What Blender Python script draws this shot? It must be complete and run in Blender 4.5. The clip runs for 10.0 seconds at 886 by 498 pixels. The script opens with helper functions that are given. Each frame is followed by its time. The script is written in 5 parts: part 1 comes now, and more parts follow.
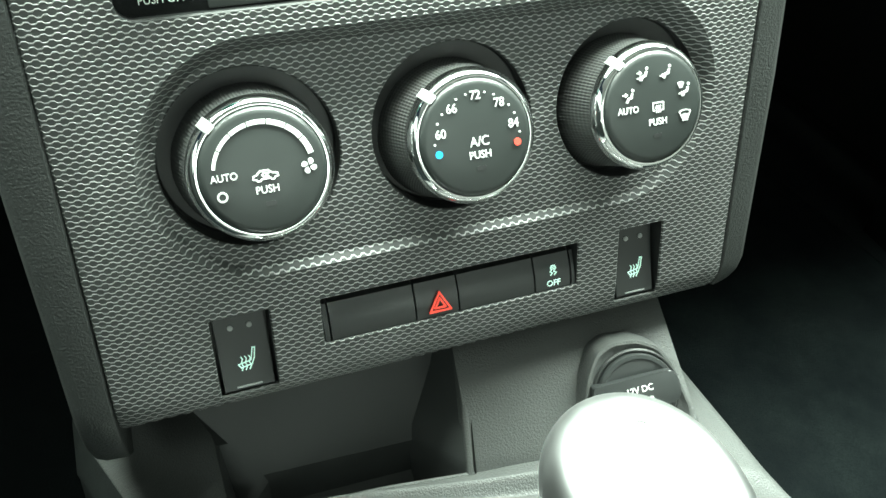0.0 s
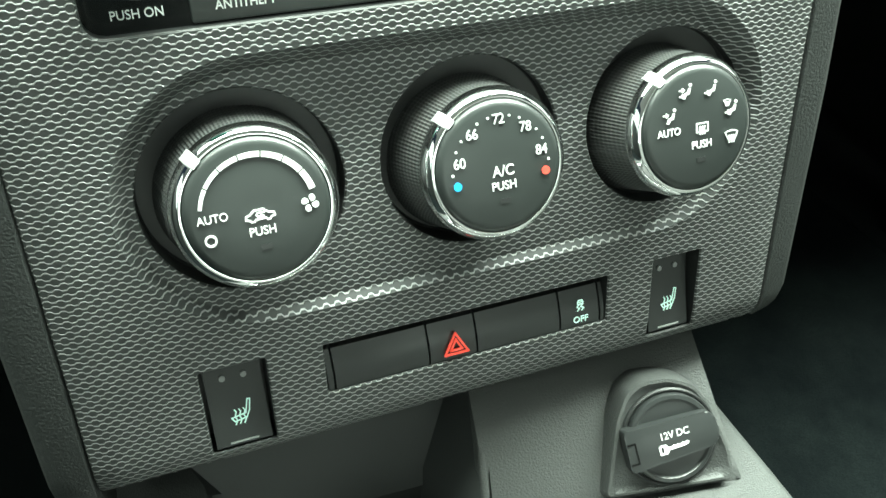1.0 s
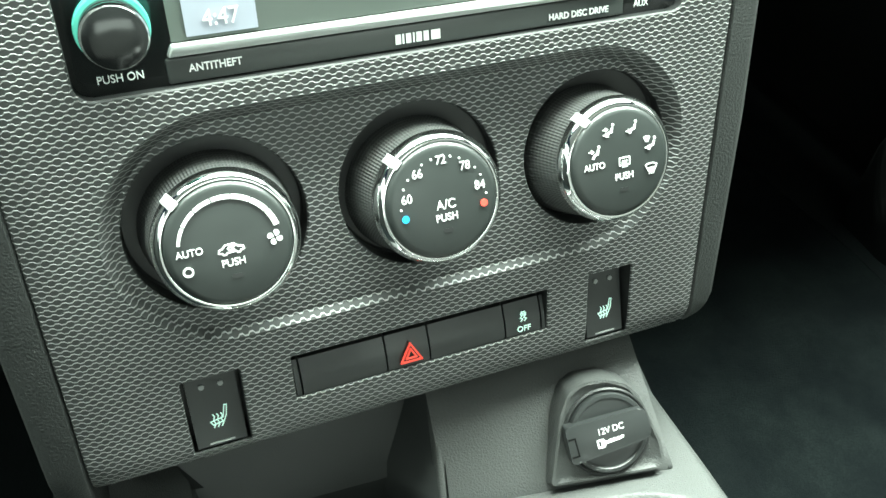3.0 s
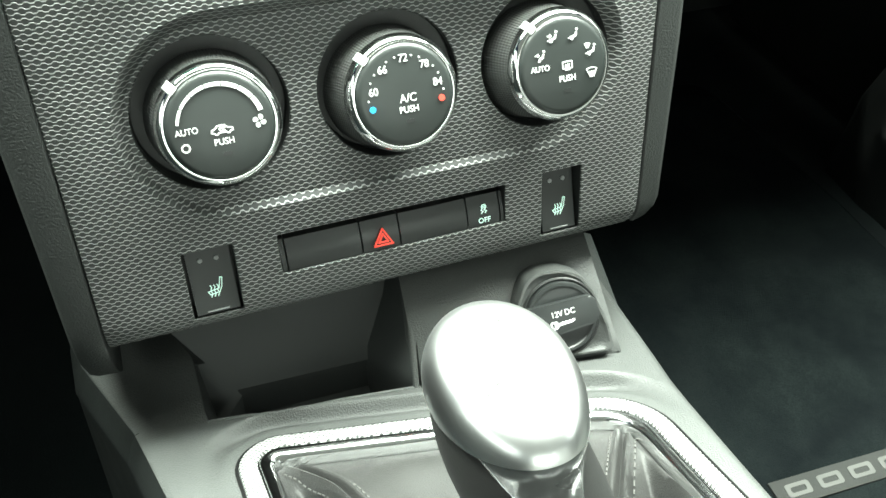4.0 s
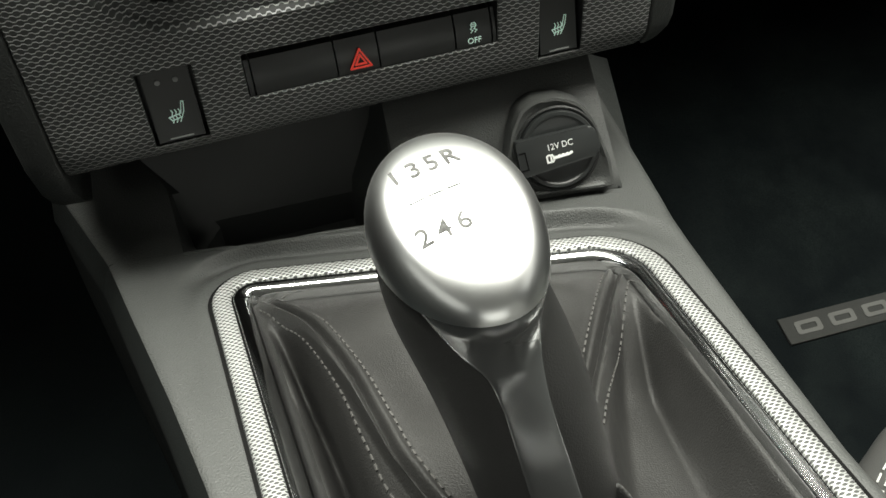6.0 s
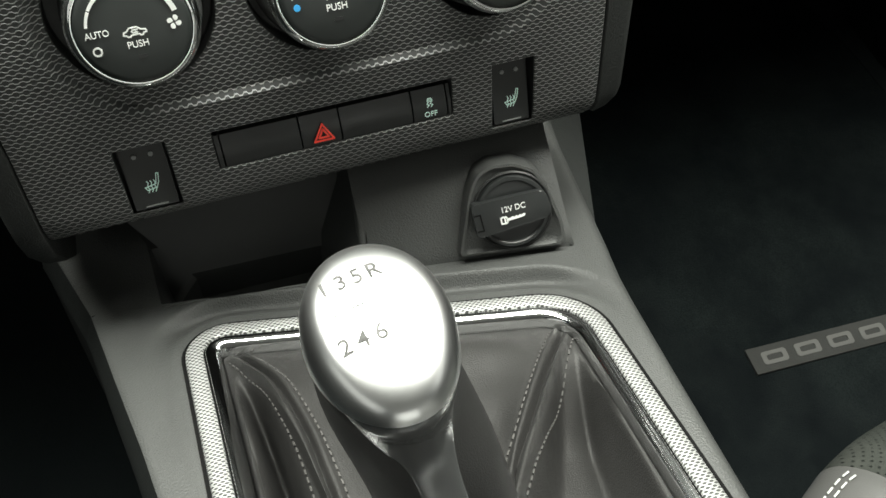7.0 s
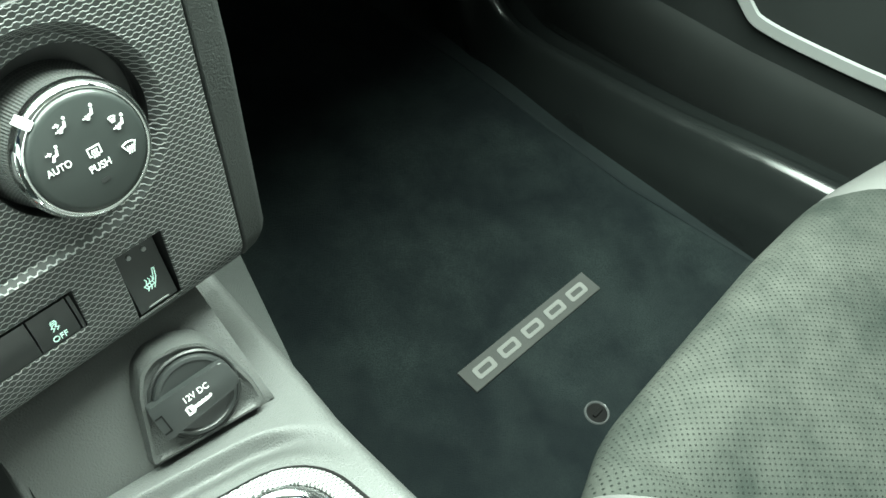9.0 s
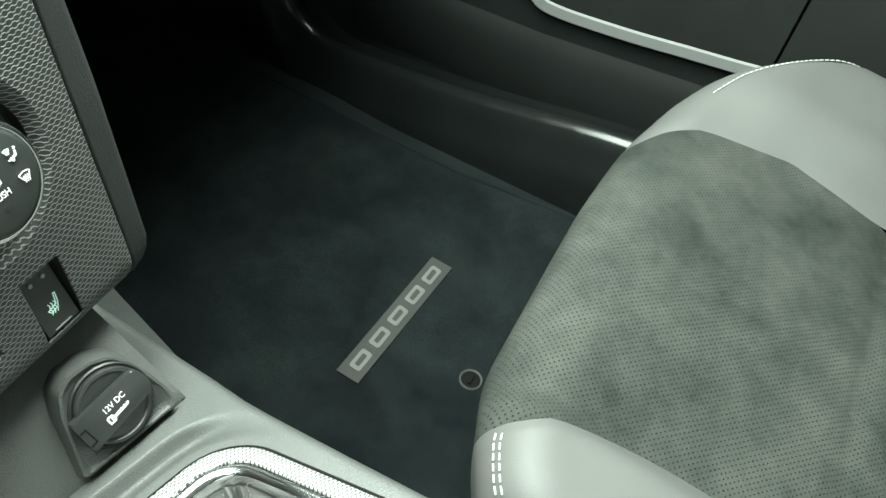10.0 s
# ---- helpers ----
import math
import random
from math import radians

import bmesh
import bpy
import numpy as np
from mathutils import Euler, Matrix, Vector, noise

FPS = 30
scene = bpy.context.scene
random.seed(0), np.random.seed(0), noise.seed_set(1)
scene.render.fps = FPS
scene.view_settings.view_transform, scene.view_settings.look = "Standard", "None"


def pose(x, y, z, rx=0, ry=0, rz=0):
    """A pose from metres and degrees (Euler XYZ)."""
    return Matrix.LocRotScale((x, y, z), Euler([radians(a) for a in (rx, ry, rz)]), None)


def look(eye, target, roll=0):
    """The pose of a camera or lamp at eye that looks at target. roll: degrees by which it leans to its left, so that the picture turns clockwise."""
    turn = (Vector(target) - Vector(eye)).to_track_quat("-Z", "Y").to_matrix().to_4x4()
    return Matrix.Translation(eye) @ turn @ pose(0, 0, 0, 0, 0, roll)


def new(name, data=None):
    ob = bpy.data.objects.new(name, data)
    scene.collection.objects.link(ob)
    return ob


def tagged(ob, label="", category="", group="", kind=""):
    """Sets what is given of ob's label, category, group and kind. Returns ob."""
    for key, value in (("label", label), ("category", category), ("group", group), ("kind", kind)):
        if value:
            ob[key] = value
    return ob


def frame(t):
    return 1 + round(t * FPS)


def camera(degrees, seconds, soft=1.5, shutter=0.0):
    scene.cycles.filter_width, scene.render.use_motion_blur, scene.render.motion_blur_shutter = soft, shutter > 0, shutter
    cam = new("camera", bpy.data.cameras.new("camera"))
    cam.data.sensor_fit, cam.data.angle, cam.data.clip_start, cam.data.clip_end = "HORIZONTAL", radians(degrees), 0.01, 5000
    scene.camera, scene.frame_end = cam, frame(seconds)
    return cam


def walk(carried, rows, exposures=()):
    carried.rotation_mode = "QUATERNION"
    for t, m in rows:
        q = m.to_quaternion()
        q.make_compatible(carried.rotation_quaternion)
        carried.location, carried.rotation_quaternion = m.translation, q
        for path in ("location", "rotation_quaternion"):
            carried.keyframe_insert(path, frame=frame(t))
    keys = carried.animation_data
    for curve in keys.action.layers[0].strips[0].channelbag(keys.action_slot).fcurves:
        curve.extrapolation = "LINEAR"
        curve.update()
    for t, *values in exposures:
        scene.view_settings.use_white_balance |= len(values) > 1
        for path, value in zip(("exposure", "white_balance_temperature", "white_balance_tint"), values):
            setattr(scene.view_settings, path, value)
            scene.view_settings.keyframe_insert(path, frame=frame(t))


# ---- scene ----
from mathutils.bvhtree import BVHTree
cam = camera(53.93, 10.0)
PATH = [
    (0.0, -0.1122, -0.2374, 0.6576, 49.63, -2.98, -21.07),
    (0.5, -0.1022, -0.2100, 0.6546, 48.56, -2.92, -21.21),
    (1.0, -0.1037, -0.1971, 0.6474, 48.68, -2.93, -21.38),
    (1.5, -0.1039, -0.1924, 0.6438, 48.45, -3.04, -21.59),
    (2.0, -0.1062, -0.1937, 0.6487, 48.33, -3.07, -21.78),
    (2.2, -0.1070, -0.1930, 0.6494, 48.36, -3.21, -22.04),
    (3.3, -0.0983, -0.2368, 0.6915, 47.56, -2.93, -22.23),
    (3.5, -0.0991, -0.2495, 0.6904, 47.51, -2.77, -21.96),
    (4.0, -0.1035, -0.2865, 0.6934, 46.01, -2.57, -21.42),
    (4.5, -0.0860, -0.2883, 0.6717, 40.53, -2.22, -20.85),
    (5.0, -0.0777, -0.2782, 0.6689, 36.34, -1.78, -20.33),
    (5.2, -0.0780, -0.2760, 0.6690, 35.45, -1.74, -20.19),
    (6.3, -0.0720, -0.2730, 0.6740, 34.48, -1.42, -19.16),
    (6.5, -0.0690, -0.2743, 0.6780, 34.54, -1.24, -18.91),
    (7.0, -0.0536, -0.2736, 0.7126, 34.58, -1.73, -19.16),
    (7.5, -0.0240, -0.2333, 0.7163, 33.64, -2.50, -19.91),
    (8.0, -0.0071, -0.2288, 0.7171, 33.08, -2.51, -24.32),
    (8.5, -0.0150, -0.2198, 0.7173, 33.59, -5.20, -35.65),
    (9.0, -0.0138, -0.2057, 0.7170, 37.45, -7.31, -47.76),
    (9.5, -0.0393, -0.2050, 0.7141, 39.01, -8.14, -55.66),
    (10.0, -0.0670, -0.2199, 0.7408, 40.79, -8.93, -62.67),
]
EXPOSURES = [(0.0, 0.10, 6450, -16), (0.7, 0.02, 6500, -17), (1.5, -0.04, 6500, -17), (2.2, 0.12, 6480, -16), (3.7, 0.20, 6350, -13), (4.0, 0.15, 6600, -10), (4.5, -0.80, 6900, 2), (5.0, -1.51, 7000, 3), (6.6, -1.68, 7000, 2), (7.0, -1.60, 6900, 2), (7.5, -0.92, 6800, -2), (7.9, -0.3, 6500, -10), (8.4, -0.38, 6500, -13), (8.9, -0.08, 6380, -18), (9.5, -0.08, 6330, -17), (10.0, -0.60, 6420, -13)]
walk(cam, [(t, pose(x, y, z, rx, ry, rz)) for t, x, y, z, rx, ry, rz in PATH], EXPOSURES)

# ---- light ----
# closed cabin under a bright hazy sky; daylight enters by the glass openings
world = bpy.data.worlds.new("sky")
world.use_nodes = True
scene.world = world
_nt = world.node_tree
_sky = _nt.nodes.new("ShaderNodeTexSky")
_sky.sky_type = "NISHITA"
_sky.sun_disc = False
_sky.sun_elevation = radians(48)
_sky.sun_rotation = radians(60)
_sky.dust_density = 6.0
_nt.links.new(_sky.outputs[0], _nt.nodes["Background"].inputs[0])
_nt.nodes["Background"].inputs[1].default_value = 0.020


def area_lamp(name, eye, target, sx, sy, watts, colour):
    data = bpy.data.lights.new(name, "AREA")
    data.shape, data.size, data.size_y, data.energy, data.color = "RECTANGLE", sx, sy, watts, colour
    ob = new(name, data)
    ob.matrix_world = look(eye, target)
    return tagged(ob, kind="structure")


WHITE = (1.0, 1.0, 1.0)
area_lamp("windshield_daylight", (0.11, 0.178, 1.11), (0.07, 0.0, 0.30), 1.36, 0.38, 142.0, WHITE)
area_lamp("passenger_window_daylight", (0.97, -0.15, 0.94), (0.1, -0.15, 0.3), 1.0, 0.34, 2.7, WHITE)
area_lamp("driver_window_daylight", (-0.97, -0.45, 0.92), (0.0, -0.1, 0.3), 1.1, 0.36, 2.6, WHITE)
area_lamp("rear_window_daylight", (0.0, -1.75, 0.98), (0.0, 0.0, 0.35), 1.2, 0.36, 7.0, WHITE)

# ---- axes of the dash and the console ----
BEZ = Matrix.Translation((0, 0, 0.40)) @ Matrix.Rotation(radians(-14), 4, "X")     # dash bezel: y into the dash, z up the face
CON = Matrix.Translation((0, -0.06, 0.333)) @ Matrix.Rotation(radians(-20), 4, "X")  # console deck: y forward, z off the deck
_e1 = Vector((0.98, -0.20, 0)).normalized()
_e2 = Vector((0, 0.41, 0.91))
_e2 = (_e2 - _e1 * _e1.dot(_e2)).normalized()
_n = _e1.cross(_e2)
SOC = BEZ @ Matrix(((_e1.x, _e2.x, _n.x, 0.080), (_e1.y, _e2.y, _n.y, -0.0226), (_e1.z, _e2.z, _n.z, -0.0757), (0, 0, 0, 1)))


# ---- materials ----
def nodes_of(name):
    m = bpy.data.materials.new(name)
    m.use_nodes = True
    nt = m.node_tree
    return m, nt, nt.nodes["Principled BSDF"]


def math_node(nt, op, a, b=None):
    n = nt.nodes.new("ShaderNodeMath")
    n.operation = op
    for i, v in enumerate((a, b)):
        if v is None:
            continue
        if isinstance(v, (int, float)):
            n.inputs[i].default_value = v
        else:
            nt.links.new(v, n.inputs[i])
    return n.outputs[0]


def mixed(nt, fac, a, b):
    n = nt.nodes.new("ShaderNodeMix")
    n.data_type = "RGBA"
    if isinstance(fac, (int, float)):
        n.inputs[0].default_value = fac
    else:
        nt.links.new(fac, n.inputs[0])
    for i, v in ((6, a), (7, b)):
        if isinstance(v, (tuple, list)):
            n.inputs[i].default_value = (*v[:3], 1)
        else:
            nt.links.new(v, n.inputs[i])
    return n.outputs[2]


def ramp(nt, value, lo, hi):
    n = nt.nodes.new("ShaderNodeMapRange")
    nt.links.new(value, n.inputs[0])
    n.inputs[1].default_value, n.inputs[2].default_value = lo, hi
    return n.outputs[0]


def noise_node(nt, scale, detail=4, rough=0.55):
    c = nt.nodes.new("ShaderNodeTexCoord")
    n = nt.nodes.new("ShaderNodeTexNoise")
    n.inputs["Scale"].default_value, n.inputs["Detail"].default_value, n.inputs["Roughness"].default_value = scale, detail, rough
    nt.links.new(c.outputs["Object"], n.inputs["Vector"])
    return n.outputs[0]


def bump_node(nt, height, strength, distance, under=None):
    n = nt.nodes.new("ShaderNodeBump")
    n.inputs["Strength"].default_value, n.inputs["Distance"].default_value = strength, distance
    nt.links.new(height, n.inputs["Height"])
    if under is not None:
        nt.links.new(under, n.inputs["Normal"])
    return n.outputs[0]


def surface(name, a, b=None, rough=0.5, metal=0.0, grain=0, relief=0.0, blotch=6.0, rough_var=0.08, sheen=0.0, spec=0.5):
    """A material with two scales of variation: wide blotches between a and b, and a fine grain relief."""
    m, nt, p = nodes_of(name)
    b = b or tuple(c * 0.8 for c in a)
    wide = ramp(nt, noise_node(nt, blotch), 0.35, 0.65)
    nt.links.new(mixed(nt, wide, a, b), p.inputs["Base Color"])
    fine = noise_node(nt, grain or 900, 2)
    r = math_node(nt, "MULTIPLY_ADD", ramp(nt, noise_node(nt, blotch * 7), 0.3, 0.7), rough_var)
    r.node.inputs[2].default_value = rough - rough_var / 2
    nt.links.new(r, p.inputs["Roughness"])
    p.inputs["Metallic"].default_value = metal
    p.inputs["Specular IOR Level"].default_value = spec
    if sheen:
        p.inputs["Sheen Weight"].default_value = sheen
        p.inputs["Sheen Roughness"].default_value = 0.5
    if relief:
        nt.links.new(bump_node(nt, fine, 1.0, relief), p.inputs["Normal"])
    return m


def flat_print(name, c, rough=0.5, glow=0.0):
    m, nt, p = nodes_of(name)
    p.inputs["Base Color"].default_value = (*c, 1)
    p.inputs["Roughness"].default_value = rough
    if glow:
        p.inputs["Emission Color"].default_value = (*c, 1)
        p.inputs["Emission Strength"].default_value = glow
    return m


def wave_mesh(name, line, cell, px, pz, rough_line, rough_cell, metal, depth, axis="XZ", amp=0.31, width=0.21):
    """Moulded mesh relief: wavy raised lines that part and meet, with lens-shaped cells between."""
    m, nt, p = nodes_of(name)
    c = nt.nodes.new("ShaderNodeTexCoord")
    s = nt.nodes.new("ShaderNodeSeparateXYZ")
    nt.links.new(c.outputs["Object"], s.inputs[0])
    u = s.outputs[axis[0]]
    v = s.outputs[axis[1]]
    wave = math_node(nt, "COSINE", math_node(nt, "MULTIPLY", u, 2 * math.pi / px))
    wave = math_node(nt, "MAXIMUM", math_node(nt, "MINIMUM", math_node(nt, "MULTIPLY", wave, 1.7), 1.0), -1.0)
    vv = math_node(nt, "DIVIDE", v, pz)

    def family(shift, sign):
        w = math_node(nt, "ADD", math_node(nt, "ADD", vv, shift), math_node(nt, "MULTIPLY", wave, -sign * amp))
        f = math_node(nt, "FRACT", math_node(nt, "ADD", math_node(nt, "MULTIPLY", w, 0.5), 0.5))
        return math_node(nt, "MULTIPLY", math_node(nt, "ABSOLUTE", math_node(nt, "SUBTRACT", f, 0.5)), 2.0)

    d = math_node(nt, "MINIMUM", family(0.0, 1), family(1.0, -1))
    up = math_node(nt, "SUBTRACT", 1.0, ramp(nt, d, width * 0.55, width * 1.6))
    tone = mixed(nt, ramp(nt, noise_node(nt, 14), 0.35, 0.65), line, tuple(x * 0.82 for x in line))
    nt.links.new(mixed(nt, up, cell, tone), p.inputs["Base Color"])
    r = math_node(nt, "MULTIPLY_ADD", up, rough_line - rough_cell)
    r.node.inputs[2].default_value = rough_cell
    nt.links.new(r, p.inputs["Roughness"])
    nt.links.new(math_node(nt, "MULTIPLY", up, metal), p.inputs["Metallic"])
    nt.links.new(bump_node(nt, up, 1.0, depth), p.inputs["Normal"])
    return m


bezel_paint = wave_mesh("graphite_mesh_paint", (0.36, 0.365, 0.36), (0.028, 0.030, 0.029), 0.0040, 0.0019, 0.48, 0.58, 0.55, 0.00018, "XZ", 0.17, 0.102)
band_paint = wave_mesh("silver_mesh_paint", (0.68, 0.69, 0.68), (0.05, 0.052, 0.05), 0.0031, 0.00122, 0.40, 0.75, 0.70, 0.00022, "XY", 0.20, 0.215)
trim_plastic = surface("black_grained_plastic", (0.026, 0.028, 0.027), (0.020, 0.022, 0.021), 0.55, grain=1000, relief=0.00042)
deck_plastic = surface("charcoal_grained_plastic", (0.055, 0.057, 0.0555), (0.046, 0.048, 0.0465), 0.50, grain=1100, relief=0.00045, blotch=9, spec=0.45)
dark_plastic = surface("black_smooth_plastic", (0.020, 0.021, 0.021), (0.014, 0.015, 0.015), 0.42, grain=2500, relief=0.00004)
gap_black = surface("black_gap", (0.006, 0.006, 0.006), (0.004, 0.004, 0.004), 0.9, spec=0.1)
pocket_plastic = surface("black_pocket_liner", (0.034, 0.0365, 0.0358), (0.028, 0.030, 0.0295), 0.55, grain=1800, relief=0.0001)
button_plastic = surface("black_button_plastic", (0.022, 0.024, 0.024), (0.018, 0.019, 0.019), 0.33, grain=3000, relief=0.00002)
face_plastic = surface("satin_black_knob_face", (0.024, 0.028, 0.0265), (0.020, 0.0235, 0.0225), 0.40, grain=3000, relief=0.00001)
grip_rubber = surface("ribbed_black_rubber", (0.046, 0.0475, 0.0465), (0.038, 0.0395, 0.0388), 0.55, spec=0.45)
gloss_black = surface("piano_black_plastic", (0.012, 0.013, 0.013), (0.010, 0.011, 0.011), 0.16, rough_var=0.03)
radio_grey = surface("dark_grey_radio_plastic", (0.045, 0.050, 0.048), (0.037, 0.042, 0.040), 0.35, rough_var=0.04)
radio_silver = surface("satin_grey_radio_strip", (0.42, 0.44, 0.43), (0.36, 0.38, 0.37), 0.35, metal=0.3)
radio_screen = surface("grey_glass_screen", (0.10, 0.115, 0.105), (0.085, 0.10, 0.09), 0.10, rough_var=0.02)
screen_panel = flat_print("lavender_grey_display", (0.30, 0.32, 0.38), 0.25, 0.25)
chrome = surface("bright_chrome", (0.86, 0.87, 0.87), (0.80, 0.81, 0.81), 0.07, metal=1.0, rough_var=0.03)
rim_chrome = surface("mirror_chrome", (0.86, 0.87, 0.87), (0.80, 0.81, 0.81), 0.12, metal=1.0, rough_var=0.03)
pointer_silver = surface("matt_silver_tab", (0.86, 0.87, 0.87), (0.80, 0.81, 0.81), 0.50, metal=0.7, rough_var=0.03)
satin_silver = surface("satin_silver_metal", (0.86, 0.87, 0.87), (0.81, 0.82, 0.82), 0.30, metal=1.0, rough_var=0.04)
smoked_chrome = surface("smoked_chrome", (0.115, 0.119, 0.120), (0.10, 0.104, 0.105), 0.20, metal=0.4, rough_var=0.04)
boot_leather = surface("charcoal_leather", (0.0290, 0.0286, 0.0278), (0.020, 0.0197, 0.0192), 0.54, grain=1300, relief=0.00034, blotch=20, spec=0.42)
grip_leather = surface("black_grip_leather", (0.016, 0.016, 0.0155), (0.012, 0.012, 0.012), 0.60, grain=1800, relief=0.0001)
thread_grey = surface("grey_thread", (0.070, 0.068, 0.065), (0.052, 0.050, 0.048), 0.8)
thread_white = surface("white_thread", (0.55, 0.56, 0.54), (0.45, 0.46, 0.44), 0.8)
print_white = flat_print("white_print", (0.78, 0.80, 0.78), 0.5)
print_dim = flat_print("dim_grey_print", (0.24, 0.25, 0.245), 0.5)
print_engraved = flat_print("dark_engraving", (0.03, 0.03, 0.03), 0.9)
print_engraved.node_tree.nodes["Principled BSDF"].inputs["Specular IOR Level"].default_value = 0.0
# dark blotched colour stands in for shade inside the engraved marks
engraved_shade = surface("blotched_dark_print", (0.12, 0.12, 0.118), (0.045, 0.045, 0.044), 0.7, blotch=260, spec=0.2)
# mint and red print carry a small added glow to brighten them
print_teal = flat_print("mint_print_glow", (0.68, 0.90, 0.82), 0.5, 0.22)
print_red = flat_print("red_print", (0.80, 0.07, 0.05), 0.5, 0.25)
print_blue = flat_print("blue_print", (0.04, 0.34, 0.70), 0.5)
ring_teal = flat_print("mint_light_ring", (0.12, 0.50, 0.40), 0.4, 0.06)


def carpet(name, dark, light):
    """Cut pile: fine fibre specks over wide brushed patches."""
    m, nt, p = nodes_of(name)
    wide = ramp(nt, noise_node(nt, 10, 6, 0.62), 0.40, 0.64)
    mid = ramp(nt, noise_node(nt, 55, 4, 0.6), 0.30, 0.70)
    fibre = noise_node(nt, 620, 3, 0.7)
    fac = math_node(nt, "MULTIPLY", math_node(nt, "ADD", math_node(nt, "MULTIPLY", wide, 0.7), math_node(nt, "MULTIPLY", mid, 0.3)), math_node(nt, "MULTIPLY", ramp(nt, fibre, 0.25, 0.75), 1.5))
    nt.links.new(mixed(nt, fac, dark, light), p.inputs["Base Color"])
    p.inputs["Roughness"].default_value = 0.95
    p.inputs["Specular IOR Level"].default_value = 0.08
    nt.links.new(bump_node(nt, fibre, 1.0, 0.0012), p.inputs["Normal"])
    return m


carpet_mat = carpet("black_pile_carpet", (0.0036, 0.0052, 0.0060), (0.0135, 0.0175, 0.0172))
carpet_floor = surface("black_floor_carpet", (0.010, 0.0130, 0.0132), (0.006, 0.0080, 0.0086), 0.95, grain=600, relief=0.001, spec=0.1)
patch_cloth = surface("grey_woven_patch", (0.033, 0.034, 0.032), (0.026, 0.027, 0.0255), 0.9, grain=900, relief=0.0003)
patch_thread = surface("silver_grey_embroidery", (0.115, 0.115, 0.109), (0.085, 0.085, 0.082), 0.8, grain=900, relief=0.0003)
seat_leather = surface("slate_grey_leather", (0.080, 0.080, 0.0775), (0.068, 0.068, 0.066), 0.60, grain=1300, relief=0.00016, blotch=5, spec=0.4)
headliner = surface("grey_headliner", (0.60, 0.60, 0.585), (0.54, 0.54, 0.525), 0.9, grain=500, relief=0.0004)
door_plastic = surface("black_door_plastic", (0.012, 0.0138, 0.0134), (0.009, 0.0105, 0.010), 0.6, grain=1200, relief=0.0002, spec=0.25)
sill_plastic = surface("black_sill_plastic", (0.008, 0.0093, 0.009), (0.006, 0.007, 0.007), 0.20, grain=1600, relief=0.00002, spec=0.25)
door_strip = surface("satin_silver_strip", (0.16, 0.165, 0.162), (0.14, 0.145, 0.142), 0.7, metal=0.0)


def perforated(name, a, b):
    """Brushed suede with rows of punched holes."""
    m, nt, p = nodes_of(name)
    c = nt.nodes.new("ShaderNodeTexCoord")
    s = nt.nodes.new("ShaderNodeSeparateXYZ")
    nt.links.new(c.outputs["Object"], s.inputs[0])
    pitch = 0.0047
    u = math_node(nt, "DIVIDE", s.outputs["X"], pitch)
    v = math_node(nt, "DIVIDE", s.outputs["Y"], pitch)
    du = math_node(nt, "SUBTRACT", math_node(nt, "FRACT", math_node(nt, "ADD", u, v)), 0.5)
    dv = math_node(nt, "SUBTRACT", math_node(nt, "FRACT", math_node(nt, "SUBTRACT", u, v)), 0.5)
    d = math_node(nt, "SQRT", math_node(nt, "ADD", math_node(nt, "MULTIPLY", du, du), math_node(nt, "MULTIPLY", dv, dv)))
    hole = ramp(nt, math_node(nt, "ADD", d, math_node(nt, "MULTIPLY", noise_node(nt, 260, 2), 0.16)), 0.15, 0.30)
    nap = ramp(nt, noise_node(nt, 11, 6, 0.65), 0.36, 0.66)
    fuzz = ramp(nt, noise_node(nt, 70, 5, 0.7), 0.25, 0.75)
    base = mixed(nt, math_node(nt, "MULTIPLY", fuzz, 0.45), mixed(nt, nap, a, b), tuple(c * 0.55 for c in a))
    nt.links.new(mixed(nt, hole, (0.008, 0.010, 0.009), base), p.inputs["Base Color"])
    p.inputs["Roughness"].default_value = 0.9
    p.inputs["Specular IOR Level"].default_value = 0.15
    first = bump_node(nt, noise_node(nt, 1200, 2), 0.7, 0.0004)
    nt.links.new(bump_node(nt, hole, 1.0, 0.0005, first), p.inputs["Normal"])
    return m


seat_suede = perforated("perforated_grey_suede", (0.051, 0.054, 0.048), (0.0105, 0.0145, 0.0125))


# ---- mesh helpers ----
def part(name, bm, material, parent=None, label="", smooth=False, matrix=None, shade=0.0):
    me = bpy.data.meshes.new(name)
    bmesh.ops.recalc_face_normals(bm, faces=bm.faces)
    bm.to_mesh(me)
    bm.free()
    me.materials.append(material)
    if smooth:
        me.shade_smooth()
        me.set_sharp_from_angle(angle=radians(shade or 40))
    ob = new(name, me)
    if parent is not None:
        ob.parent = parent
    if matrix is not None:
        ob.matrix_local = matrix
    if label:
        ob["label"] = label
    return ob


def thing(name, matrix, label, category, group="", kind=""):
    ob = new(name)
    ob.empty_display_size = 0.02
    ob.matrix_world = matrix
    return tagged(ob, label, category, group, kind)


def add_box(bm, x0, x1, y0, y1, z0, z1, bevel=0.0, seg=2):
    v = [bm.verts.new(p) for p in ((x0, y0, z0), (x1, y0, z0), (x1, y1, z0), (x0, y1, z0), (x0, y0, z1), (x1, y0, z1), (x1, y1, z1), (x0, y1, z1))]
    fs = [bm.faces.new([v[i] for i in q]) for q in ((0, 3, 2, 1), (4, 5, 6, 7), (0, 1, 5, 4), (1, 2, 6, 5), (2, 3, 7, 6), (3, 0, 4, 7))]
    if bevel:
        bmesh.ops.bevel(bm, geom=list({e for f in fs for e in f.edges}), offset=bevel, segments=seg, affect="EDGES", profile=0.5)


def box(*a, **k):
    bm = bmesh.new()
    add_box(bm, *a, **k)
    return bm


